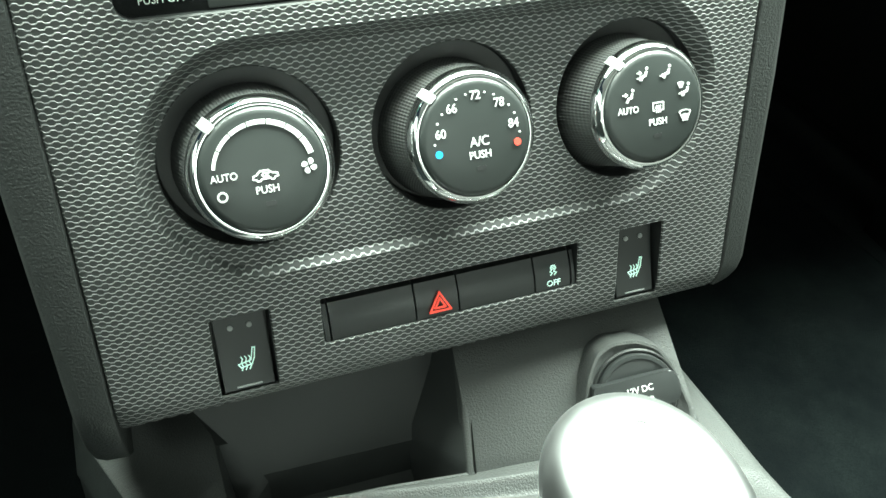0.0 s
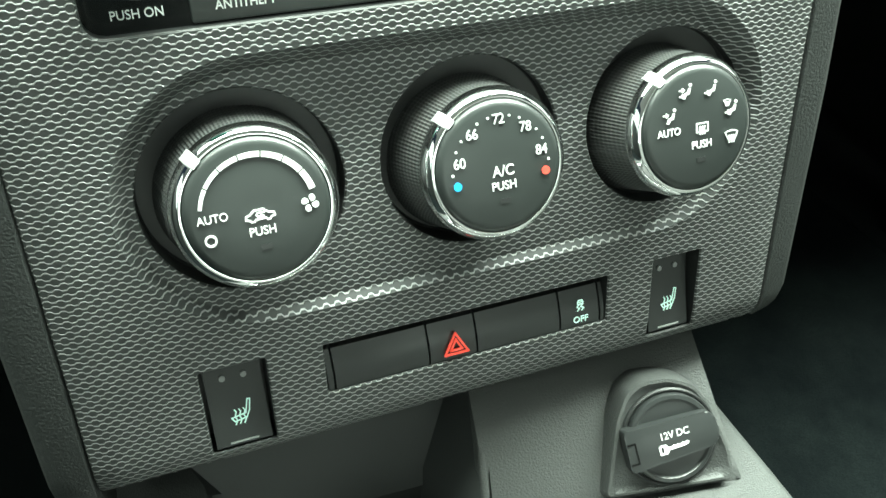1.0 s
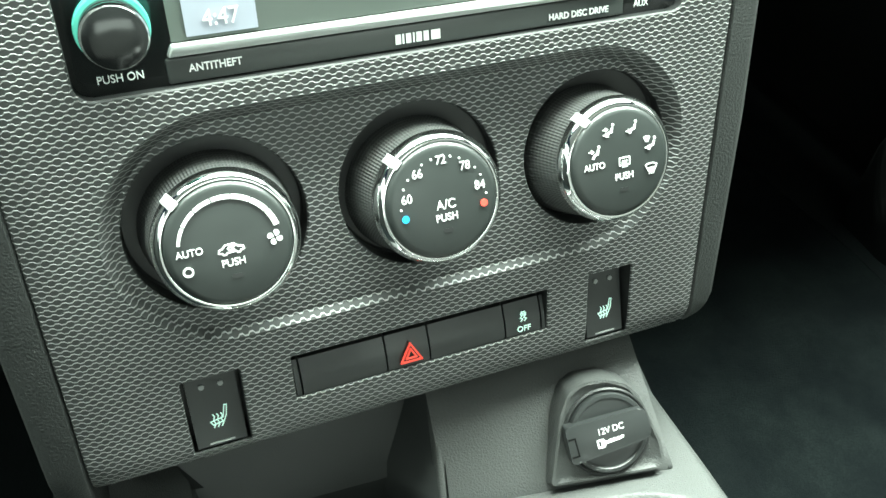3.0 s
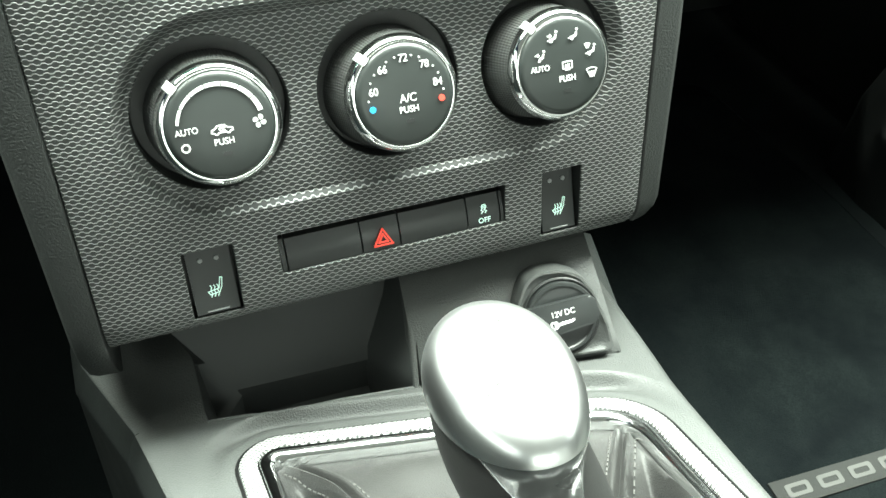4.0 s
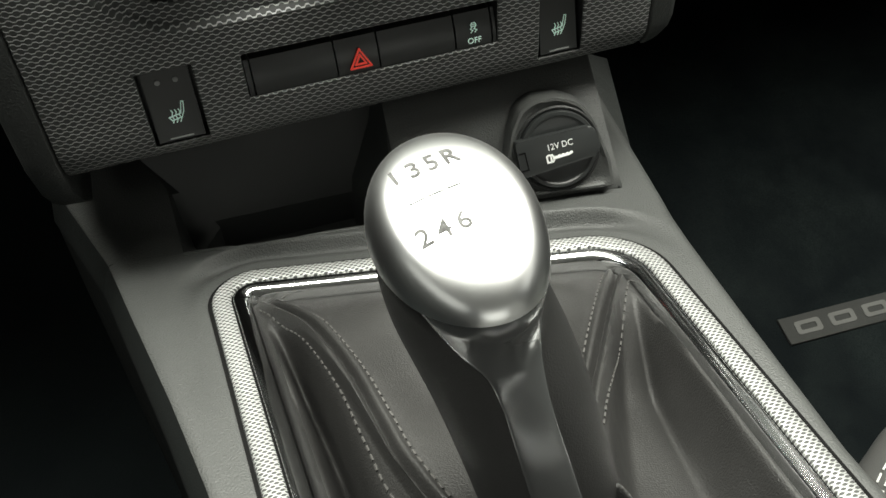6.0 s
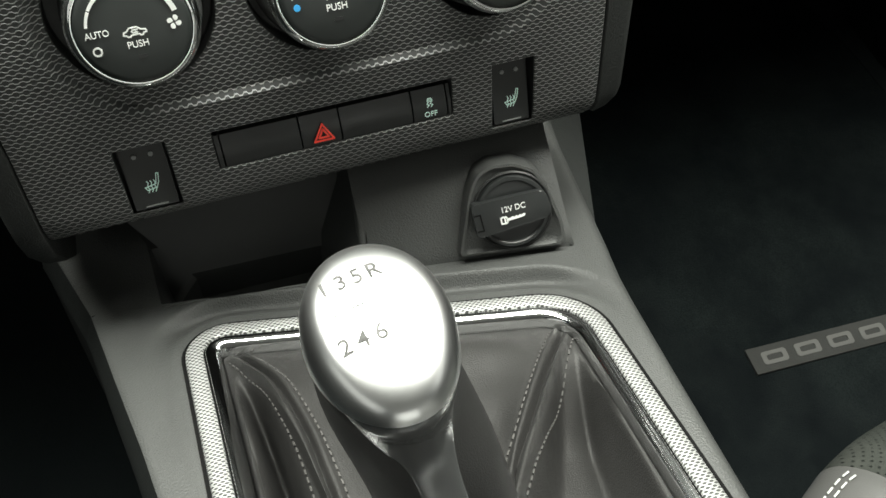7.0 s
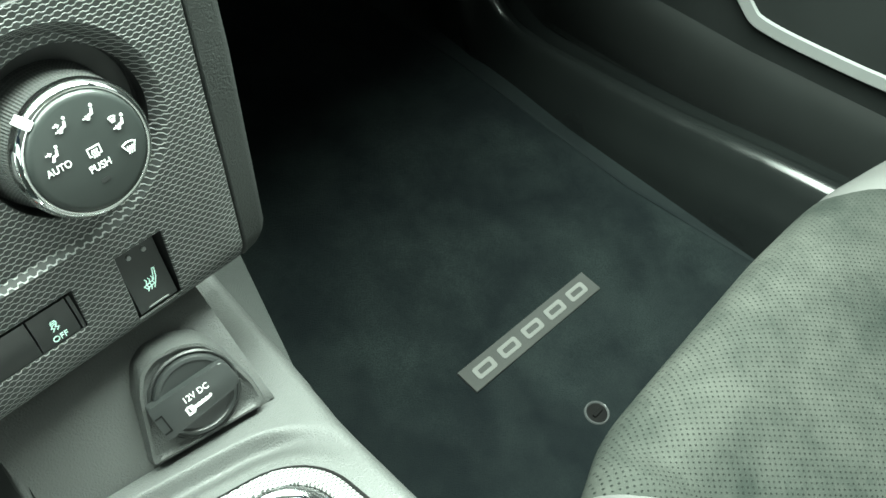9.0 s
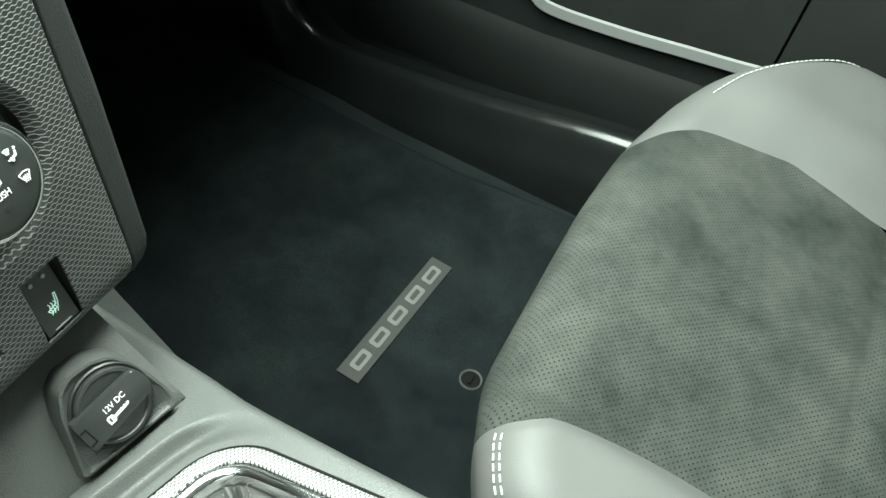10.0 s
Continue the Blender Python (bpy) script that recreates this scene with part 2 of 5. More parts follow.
def rounded(points, radius, seg=6):
    """A polygon with its corners rounded; radius is one number or one for each corner."""
    out = []
    n = len(points)
    for i, p in enumerate(points):
        r = radius[i] if isinstance(radius, (list, tuple)) else radius
        p, a, b = Vector(p), Vector(points[i - 1]), Vector(points[(i + 1) % n])
        if r <= 0:
            out.append(p)
            continue
        da, db = (a - p).normalized(), (b - p).normalized()
        half = da.angle(db) / 2
        t = min(r / math.tan(half), (a - p).length * 0.49, (b - p).length * 0.49)
        r = t * math.tan(half)
        c = p + (da + db).normalized() * (r / math.sin(half))
        s, e = p + da * t - c, p + db * t - c
        ang = s.angle_signed(e)
        for k in range(seg + 1):
            q = s.copy()
            q.rotate(Matrix.Rotation(-ang * k / seg, 2))
            out.append(c + q)
    return out


def circle(cx, cy, r, n=48):
    return [Vector((cx + r * math.cos(2 * math.pi * i / n), cy + r * math.sin(2 * math.pi * i / n))) for i in range(n)]


def add_prism(bm, poly, d0, d1, plane="XZ", bevel=0.0, seg=2):
    """A polygon pushed from depth d0 to d1 along the axis that the plane leaves out."""
    def at(p, d):
        return (p[0], d, p[1]) if plane == "XZ" else (p[0], p[1], d) if plane == "XY" else (d, p[0], p[1])
    a = [bm.verts.new(at(p, d0)) for p in poly]
    b = [bm.verts.new(at(p, d1)) for p in poly]
    n = len(poly)
    f0 = bm.faces.new(a)
    bm.faces.new(b)
    for i in range(n):
        bm.faces.new((a[i], a[(i + 1) % n], b[(i + 1) % n], b[i]))
    if bevel:
        bmesh.ops.bevel(bm, geom=list(f0.edges), offset=bevel, segments=seg, affect="EDGES", profile=0.5)


def prism(poly, d0, d1, plane="XZ", bevel=0.0, seg=2):
    bm = bmesh.new()
    add_prism(bm, poly, d0, d1, plane, bevel, seg)
    return bm


def add_loft(bm, rings, closed=True, cap0=False, cap1=False):
    rows = [[bm.verts.new(p) for p in r] for r in rings]
    n = len(rows[0])
    for a, b in zip(rows, rows[1:]):
        for i in range(n if closed else n - 1):
            j = (i + 1) % n
            bm.faces.new((a[i], a[j], b[j], b[i]))
    if cap0:
        bm.faces.new(rows[0])
    if cap1:
        bm.faces.new(rows[-1])
    return rows


def lathe(profile, cx=0.0, cz=0.0, n=64, cap=True):
    """Turned about the local y axis: profile rows of (radius, y)."""
    bm = bmesh.new()
    rings = [[(cx + r * math.cos(2 * math.pi * i / n), y, cz + r * math.sin(2 * math.pi * i / n)) for i in range(n)] for r, y in profile]
    add_loft(bm, rings, True, cap, cap)
    return bm


def add_tube(bm, path, radius, n=8, caps=True):
    path = [Vector(p) for p in path]
    rings = []
    up = Vector((0, 0, 1))
    for i, p in enumerate(path):
        d = (path[min(i + 1, len(path) - 1)] - path[max(i - 1, 0)]).normalized()
        s = d.cross(up)
        if s.length < 1e-3:
            s = d.cross(Vector((0, 1, 0)))
        s.normalize()
        t = s.cross(d)
        rings.append([p + (s * math.cos(2 * math.pi * k / n) + t * math.sin(2 * math.pi * k / n)) * radius for k in range(n)])
    add_loft(bm, rings, True, caps, caps)


def spline(points, n):
    """Catmull-Rom through the points, n steps a span."""
    pts = [Vector(p) for p in points]
    out = []
    for i in range(len(pts) - 1):
        p0, p1, p2, p3 = pts[max(i - 1, 0)], pts[i], pts[i + 1], pts[min(i + 2, len(pts) - 1)]
        for k in range(n):
            t = k / n
            out.append(0.5 * (2 * p1 + (p2 - p0) * t + (2 * p0 - 5 * p1 + 4 * p2 - p3) * t * t + (3 * p1 - p0 - 3 * p2 + p3) * t ** 3))
    out.append(pts[-1])
    return out


def lerp_table(table, t):
    for (a, va), (b, vb) in zip(table, table[1:]):
        if t <= b:
            k = max(0.0, min(1.0, (t - a) / (b - a)))
            return va + (vb - va) * k
    return table[-1][1]


def smooth01(t):
    t = max(0.0, min(1.0, t))
    return t * t * (3 - 2 * t)


def text_bm(word, size, matrix, depth=0.0002, align="CENTER", squeeze=1.0, bold=0.0):
    """Letters in Blender's own font, as flat raised print. matrix: x along the line, y up the letters, z off the surface."""
    cu = bpy.data.curves.new("letters", "FONT")
    cu.body, cu.size, cu.align_x, cu.align_y, cu.extrude, cu.offset = word, size, align, "CENTER", depth, bold
    cu.resolution_u = 4
    ob = bpy.data.objects.new("letters", cu)
    scene.collection.objects.link(ob)
    deps = bpy.context.evaluated_depsgraph_get()
    me = bpy.data.meshes.new_from_object(ob.evaluated_get(deps))
    bm = bmesh.new()
    bm.from_mesh(me)
    bmesh.ops.remove_doubles(bm, verts=bm.verts, dist=1e-6)
    bmesh.ops.transform(bm, matrix=matrix @ Matrix.Diagonal((squeeze, 1, 1, 1)), verts=bm.verts)
    bpy.data.objects.remove(ob)
    bpy.data.curves.remove(cu)
    bpy.data.meshes.remove(me)
    return bm


def on_face(x, z, y, turn=0.0):
    """Axes for print on the bezel's face: x right, y up the face, z towards the cabin."""
    return Matrix.Translation((x, y, z)) @ Matrix.Rotation(radians(90), 4, "X") @ Matrix.Rotation(radians(turn), 4, "Z")


def add_strokes(bm, lines, width, matrix, depth=0.0003):
    """Polylines of a symbol as thin raised bars."""
    for line in lines:
        for a, b in zip(line, line[1:]):
            a, b = Vector(a), Vector(b)
            d = (b - a)
            if d.length < 1e-7:
                continue
            d.normalize()
            s = Vector((-d.y, d.x)) * width / 2
            a2, b2 = a - d * width * 0.4, b + d * width * 0.4
            q = [a2 + s, a2 - s, b2 - s, b2 + s]
            lo = [bm.verts.new(matrix @ Vector((p.x, p.y, 0))) for p in q]
            hi = [bm.verts.new(matrix @ Vector((p.x, p.y, depth))) for p in q]
            bm.faces.new(hi)
            for i in range(4):
                bm.faces.new((lo[i], lo[(i + 1) % 4], hi[(i + 1) % 4], hi[i]))


def strokes(lines, width, matrix, scale=1.0, depth=0.0003):
    bm = bmesh.new()
    add_strokes(bm, [[(x * scale, y * scale) for x, y in l] for l in lines], width, matrix, depth)
    return bm


def fill(polys, matrix, scale=1.0, depth=0.0003):
    bm = bmesh.new()
    for poly in polys:
        lo = [bm.verts.new(matrix @ Vector((x * scale, y * scale, 0))) for x, y in poly]
        hi = [bm.verts.new(matrix @ Vector((x * scale, y * scale, depth))) for x, y in poly]
        bm.faces.new(hi)
        for i in range(len(poly)):
            j = (i + 1) % len(poly)
            bm.faces.new((lo[i], lo[j], hi[j], hi[i]))
    return bm


def merge(*bms):
    out = bmesh.new()
    for b in bms:
        me = bpy.data.meshes.new("tmp")
        b.to_mesh(me)
        b.free()
        out.from_mesh(me)
        bpy.data.meshes.remove(me)
    return out


def arc(cx, cy, r, a0, a1, n=10):
    return [(cx + r * math.cos(radians(a0 + (a1 - a0) * i / n)), cy + r * math.sin(radians(a0 + (a1 - a0) * i / n))) for i in range(n + 1)]


# ---- cabin shell ----
# roof, pillars, dash halves, driver-side and rear walls: unseen, close the cabin for bounce
def shell():
    tagged(part("floor", box(-0.95, 0.95, -1.9, 0.85, -0.08, -0.024), carpet_floor), "black carpeted footwell floor of a car cabin", "floor", kind="structure")
    tagged(part("wall_firewall", box(-0.95, 0.95, 0.80, 0.86, -0.024, 0.70), trim_plastic), "black carpeted bulkhead at the front of the footwell", "wall", kind="structure")
    tagged(part("wall_driver_side", box(-0.98, -0.90, -1.9, 0.80, -0.024, 0.74), door_plastic), "unseen black wall added on the driver side", "wall", kind="structure")
    # added rear wall, pale so that the lever cap reflects some grey
    tagged(part("wall_rear", box(-0.90, 0.90, -1.96, -1.90, -0.024, 0.80), headliner), "unseen pale grey wall added behind the cabin", "wall", kind="structure")
    tagged(part("ceiling", box(-0.80, 0.80, -1.60, 0.01, 1.14, 1.18, bevel=0.01), headliner), "grey cloth headliner of the cabin", "ceiling", kind="structure")
    for x in (-0.90, 0.86):
        for y0, y1 in ((-1.90, -1.78), (-0.98, -0.90)):
            tagged(part("trim_pillar", box(x, x + 0.05, y0, y1, 0.745, 1.14, bevel=0.01), trim_plastic), "black pillar between the side windows", "pillar", kind="structure")
    dash = thing("dashboard", Matrix.Identity(4), "black plastic dashboard above the footwells", "dashboard", kind="structure")
    for name, x0, x1 in (("dash_half", -0.895, -0.185), ("dash_half", 0.185, 0.795)):
        bm = bmesh.new()
        prof = [(0.20, 0.46), (0.16, 0.50), (0.13, 0.60), (0.14, 0.68), (0.22, 0.72), (0.78, 0.735), (0.78, 0.46)]
        add_prism(bm, rounded(prof, 0.02, 4), x0, x1, "YZ")
        part(name, bm, trim_plastic, dash, smooth=True)
    part("dash_cover", prism(rounded([(0.13, 0.70), (0.26, 0.705), (0.78, 0.72), (0.78, 0.745), (0.20, 0.74)], 0.01, 3), -0.184, 0.184, "YZ"), trim_plastic, dash, smooth=True)


shell()


# ---- centre stack bezel ----
KNOBS = ((-0.0738, 0.0809), (0.0037, 0.0798), (0.0789, 0.0800))
KNOB_TILT = Matrix.Rotation(radians(-10.5), 4, "X")
HOLES = ((-0.0744, 0.0801), (0.0040, 0.0795), (0.0818, 0.0790))
HOLE_R = 0.0335
RX0, RX1 = -0.0697, 0.0743
REC_Z, REC_R = 0.0805, 0.0450
BAR = (-0.0575, 0.0575, -0.0003, 0.0213)
HEAT_L = (-0.1005, -0.0765, -0.0143, 0.0220)
HEAT_R = (0.0768, 0.0998, -0.0143, 0.0232)
RADIO = (-0.1110, 0.1150, 0.1338, 0.252)


def recess_depth(x, z):
    d = math.hypot(x - max(RX0, min(RX1, x)), z - REC_Z)
    # the floor leans back: deep under the upper edge, shallow at the lower one
    flat = 0.0072 + 0.085 * (z - REC_Z)
    wall = max(0.0, REC_R - d) * 1.45
    blend = 0.0009
    mix = max(0.0, min(1.0, 0.5 + 0.5 * (flat - wall) / blend))
    y = flat + (wall - flat) * mix - blend * mix * (1 - mix) * 0.5 if wall > 0 else 0.0
    if z < -0.008:
        k = (-0.008 - z) / 0.0145
        y += 0.011 * (1 - math.sqrt(max(0.0, 1 - min(1.0, k) ** 2)))
    edge = min(x + 0.1388, 0.1345 + 0.0246 * (z + 0.0222) - x)
    if edge < 0.003:
        y += 0.0015 * (1 - edge / 0.003) ** 2
    return y


def build_bezel():
    from mathutils.geometry import delaunay_2d_cdt
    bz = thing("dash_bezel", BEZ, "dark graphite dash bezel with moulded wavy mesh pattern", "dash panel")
    X0, X1, Z0, Z1 = -0.1388, 0.1345, -0.0222, 0.262
    loops = [rounded([(X0, Z0), (X1, Z0), (X1 + 0.0070, Z1), (X0 - 0.001, Z1)], [0.004, 0.012, 0.002, 0.002], 5)]
    holes = [circle(kx, kz, HOLE_R, 72) for kx, kz in HOLES]
    for x0, x1, z0, z1 in (BAR, HEAT_L, HEAT_R):
        holes.append(rounded([(x0, z0), (x1, z0), (x1, z1), (x0, z1)], 0.0012, 3))
    x0, x1, z0, z1 = RADIO
    holes.append(rounded([(x0, z0), (x1, z0), (x1, z1), (x0, z1)], 0.006, 6))
    guides = []
    for r in (0.0365, 0.0374, 0.0383, 0.0391, 0.0398, 0.0405, 0.0411, 0.0417, 0.0423, 0.0429, 0.0435, 0.0442, 0.0447, 0.0450, 0.0455):
        g = []
        for k in range(37):
            a = radians(90 + 180 * k / 36)
            g.append(Vector((RX0 + r * math.cos(a), REC_Z + r * math.sin(a))))
        for k in range(37):
            a = radians(-90 + 180 * k / 36)
            g.append(Vector((RX1 + r * math.cos(a), REC_Z + r * math.sin(a))))
        guides.append(g)
    pts, edges = [], []
    for loop in loops + holes + guides:
        s = len(pts)
        dense = []
        for i, p in enumerate(loop):
            q = loop[(i + 1) % len(loop)]
            steps = max(1, int((q - p).length / 0.006))
            dense += [p.lerp(q, k / steps) for k in range(steps)]
        pts += dense
        edges += [(s + i, s + (i + 1) % len(dense)) for i in range(len(dense))]
    gx, gz = 46, 48
    for i in range(1, gx):
        for j in range(1, gz):
            pts.append(Vector((X0 + (X1 - X0) * i / gx, Z0 + (Z1 - Z0) * j / gz)))
    for k in range(1, 46):
        for z in (-0.0205, -0.0185, -0.016, -0.0125, -0.010):
            pts.append(Vector((X0 + 0.001 + (X1 - X0 - 0.002) * k / 46, z)))
    vs, es, fs, *_ = delaunay_2d_cdt(pts, edges, [], 0, 1e-6)

    def inside(poly, p):
        hit = False
        n = len(poly)
        for i in range(n):
            a, b = poly[i], poly[(i + 1) % n]
            if (a.y > p.y) != (b.y > p.y) and p.x < (b.x - a.x) * (p.y - a.y) / (b.y - a.y) + a.x:
                hit = not hit
        return hit

    bm = bmesh.new()
    bv = [bm.verts.new((v.x, recess_depth(v.x, v.y), v.y)) for v in vs]
    for f in fs:
        c = sum((vs[i] for i in f), Vector((0, 0))) / len(f)
        if inside(loops[0], c) and not any(inside(h, c) for h in holes):
            bm.faces.new([bv[i] for i in f])
    bmesh.ops.delete(bm, geom=[v for v in bm.verts if not v.link_faces], context="VERTS")
    # thickness: every open edge is folded back into the dash
    rim = [e for e in bm.edges if len(e.link_faces) == 1]
    away = {}
    for e in rim:
        mid = (e.verts[0].co + e.verts[1].co) / 2
        along = (e.verts[1].co - e.verts[0].co).normalized()
        out = mid - e.link_faces[0].calc_center_median()
        out.y = 0.0
        out = (out - along * out.dot(along)).normalized()
        for v in e.verts:
            key = (round(v.co.x, 6), round(v.co.z, 6))
            away[key] = away.get(key, Vector()) + out
    made = bmesh.ops.extrude_edge_only(bm, edges=rim)
    for v in [g for g in made["geom"] if isinstance(g, bmesh.types.BMVert)]:
        out = away[(round(v.co.x, 6), round(v.co.z, 6))].normalized()
        v.co += Vector((out.x * 0.00055, 0.0006, out.z * 0.00055))
    lip = [g for g in made["geom"] if isinstance(g, bmesh.types.BMEdge) and len(g.link_faces) == 1]
    deep = bmesh.ops.extrude_edge_only(bm, edges=lip)
    for v in [g for g in deep["geom"] if isinstance(g, bmesh.types.BMVert)]:
        v.co.y = max(v.co.y + 0.004, 0.0155)
    for f in [g for g in deep["geom"] if isinstance(g, bmesh.types.BMFace)]:
        f.material_index = 1
    panel = part("panel", bm, bezel_paint, bz, smooth=True, shade=28)
    panel.data.materials.append(dark_plastic)
    # dark wells behind the openings
    for kx, kz in HOLES:
        part("knob_well", lathe([(HOLE_R + 0.0004, 0.0132), (HOLE_R - 0.0004, 0.0138), (HOLE_R - 0.0012, 0.0154), (0.020, 0.0158)], kx, kz, 48, False), dark_plastic, bz, "black recess round the knob", smooth=True)
    bm = bmesh.new()
    add_box(bm, -0.136, 0.134, 0.0160, 0.0185, -0.0205, 0.128)
    part("backing", bm, dark_plastic, bz)
    return bz


bezel = build_bezel()


# ---- side trims of the stack, and its body ----
def side_trim(sign, x_in, x_top, x_low, label):
    bm = bmesh.new()
    rings = []
    lows = (-0.0222, -0.0212, -0.0190, -0.0150, -0.009) if sign > 0 else (-0.062, -0.048, -0.032, -0.018, -0.008)
    for z in (*lows, 0.02, 0.08, 0.14, 0.20, 0.262):
        k = smooth01((z + 0.03) / 0.14)
        xo = x_low + (x_top - x_low) * k
        if sign > 0 and z < -0.004:
            xo -= 0.0080 * (1 - math.sqrt(max(0.0, 1 - ((-0.004 - z) / 0.0184) ** 2)))
        drop = 0.0 if z > -0.010 else (0.020 if sign > 0 else 0.009) * ((-0.010 - z) / 0.024) ** 2
        y = 0.0016 + drop
        xi = x_in + (0.0246 * (z + 0.0222) if sign > 0 else 0.0)
        rings.append([(xi, y + 0.030, z), (xi, y + 0.001, z), (xi + sign * 0.001, y, z), (xo - sign * 0.006, y + 0.0012, z), (xo - sign * 0.002, y + 0.004, z), (xo, y + 0.010, z), (xo + sign * 0.004, y + 0.06, z), (xo + sign * 0.008, 0.22, z), (xi, 0.22, z)])
    add_loft(bm, rings, True, True, True)
    ob = part("dash_side_trim", bm, trim_plastic, None, smooth=True, matrix=BEZ, shade=50)
    tagged(ob, label, "dash trim")


side_trim(-1, -0.1400, -0.1580, -0.1555, "black grained dash trim on the driver side of the bezel")
side_trim(1, 0.1358, 0.1578, 0.1530, "black grained dash trim on the passenger side of the bezel")
bm = bmesh.new()
add_box(bm, -0.1375, 0.1355, 0.030, 0.24, -0.02, 0.26)
tagged(part("dash_core", bm, dark_plastic, None, matrix=BEZ), "black plastic core behind the dash bezel", "dash panel", kind="structure")


# ---- climate knobs ----
def climate_knob(i, label):
    kx, kz = KNOBS[i]
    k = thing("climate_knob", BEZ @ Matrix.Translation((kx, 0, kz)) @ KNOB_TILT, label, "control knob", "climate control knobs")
    n = 260
    bm = bmesh.new()
    rings = []
    rows = 24
    for q in range(rows + 1):
        f = q / rows
        y = 0.0190 - 0.0286 * f
        r = 0.0289 - 0.0044 * f
        ring = []
        for j in range(n):
            a = 2 * math.pi * j / n
            rr = r - (0.00032 if j % 2 else 0.0) - (0.00016 if q % 2 else 0.0)
            ring.append((rr * math.cos(a), y, rr * math.sin(a)))
        rings.append(ring)
    rings.append([(0.0236 * math.cos(2 * math.pi * j / n), -0.0102, 0.0236 * math.sin(2 * math.pi * j / n)) for j in range(n)])
    add_loft(bm, rings, True, False, True)
    part("grip", bm, grip_rubber, k, "ribbed dark grey grip", smooth=False)
    ring_prof = [(0.0236, -0.0094), (0.0249, -0.0098), (0.0254, -0.0109), (0.0252, -0.0122), (0.0245, -0.0138), (0.0235, -0.0151), (0.0227, -0.0157), (0.0220, -0.0156), (0.0215, -0.0120)]
    part("chrome_ring", lathe(ring_prof, 0, 0, 96, False), chrome, k, "bright chrome ring", smooth=True, shade=60)
    face_prof = [(0.0217, -0.0138), (0.0216, -0.0157), (0.0212, -0.0164), (0.0204, -0.0170), (0.0192, -0.0174), (0.006, -0.0176)]
    part("face", lathe(face_prof, 0, 0, 96, True), face_plastic, k, "satin black face", smooth=True, shade=50)
    # chrome pointer across the ring
    a = radians((133, 134, 129)[i])
    bm = bmesh.new()
    ca, sa = math.cos(a), math.sin(a)
    rows = []
    for r, y, w in ((0.0214, -0.0158, 0.0015), (0.0219, -0.0167, 0.0018), (0.0231, -0.0161, 0.0019), (0.0247, -0.0141, 0.0019), (0.0259, -0.0119, 0.0018), (0.0257, -0.0099, 0.0016)):
        rows.append([(r * ca - k * w * sa, y + (0.0006 if abs(k) > 0.9 else 0), r * sa + k * w * ca) for k in (-1, -0.75, 0.75, 1)])
    add_loft(bm, rows, False)
    part("pointer", bm, pointer_silver, k, "bright silver pointer tab", smooth=True)
    return k


F = -0.0177
knob_fan = climate_knob(0, "black fan-speed knob with chrome ring and ribbed grip")
knob_temp = climate_knob(1, "black temperature knob with chrome ring and printed degrees")
knob_mode = climate_knob(2, "black airflow-mode knob with chrome ring and symbols")


def word(parent, name, s, size, x, z, material, y=F, label="", turn=0.0, bold=0.0, squeeze=0.92):
    return part(name, text_bm(s, size, on_face(x, z, y, turn), squeeze=squeeze, bold=bold), material, parent, label)


# fan knob: arc of seven bars that widen, AUTO, PUSH, ring, recirculating car, fan
for j in range(7):
    a0, a1 = 168.5 - j * 22.4, 168.5 - (j + 1) * 22.4 + 1.6
    w0, w1 = 0.00052 + 0.00007 * j, 0.00052 + 0.00007 * (j + 1)
    sweep = [(radians(a0 + (a1 - a0) * t / 6), w0 + (w1 - w0) * t / 6) for t in range(7)]
    outer = [((0.0168 + w) * math.cos(a), (0.0168 + w) * math.sin(a)) for a, w in sweep]
    inner = [((0.0168 - w) * math.cos(a), (0.0168 - w) * math.sin(a)) for a, w in reversed(sweep)]
    part("speed_bar", fill([outer + inner], on_face(0, 0, F)), print_white, knob_fan)
word(knob_fan, "lettering", "AUTO", 0.0035, -0.0135, 0.0000, print_white)
word(knob_fan, "lettering", "PUSH", 0.0037, 0.0001, -0.0061, print_white)
part("off_symbol", strokes([arc(0, 0, 0.0015, 0, 360, 16)], 0.0006, on_face(-0.0150, -0.0062, F)), print_white, knob_fan)
part("fan_symbol", merge(*[fill([[(0.0001, 0.0001), (0.0010, 0.0001), (0.0016, 0.0006), (0.0017, 0.0013), (0.0013, 0.0020), (0.0006, 0.0022), (0.0001, 0.0020), (-0.0001, 0.0014), (0.0000, 0.0007)]], on_face(0.0151 + 0.00035 * math.cos(radians(q * 90 + 55)), -0.0004 + 0.00035 * math.sin(radians(q * 90 + 55)), F, q * 90 + 10)) for q in range(4)]), print_white, knob_fan)
car = [[(-3.9, -0.7), (-3.7, 0.2), (-2.7, 0.5), (-1.6, 1.55), (1.0, 1.6), (2.3, 0.6), (3.8, 0.3), (4.0, -0.6), (3.0, -0.8), (2.6, -1.4), (1.9, -1.4), (1.5, -0.9), (-1.3, -1.0), (-1.7, -1.5), (-2.5, -1.5), (-2.9, -1.0), (-3.9, -0.7)],
       [(1.1, 0.75), (-0.6, 0.75), (-1.0, 0.25), (-0.6, -0.25), (0.9, -0.25)], [(0.35, 0.15), (0.95, -0.25), (0.35, -0.65)]]
part("recirculation_symbol", strokes(car, 0.00052, on_face(0.0000, -0.0013, F), 0.00108), print_white, knob_fan)

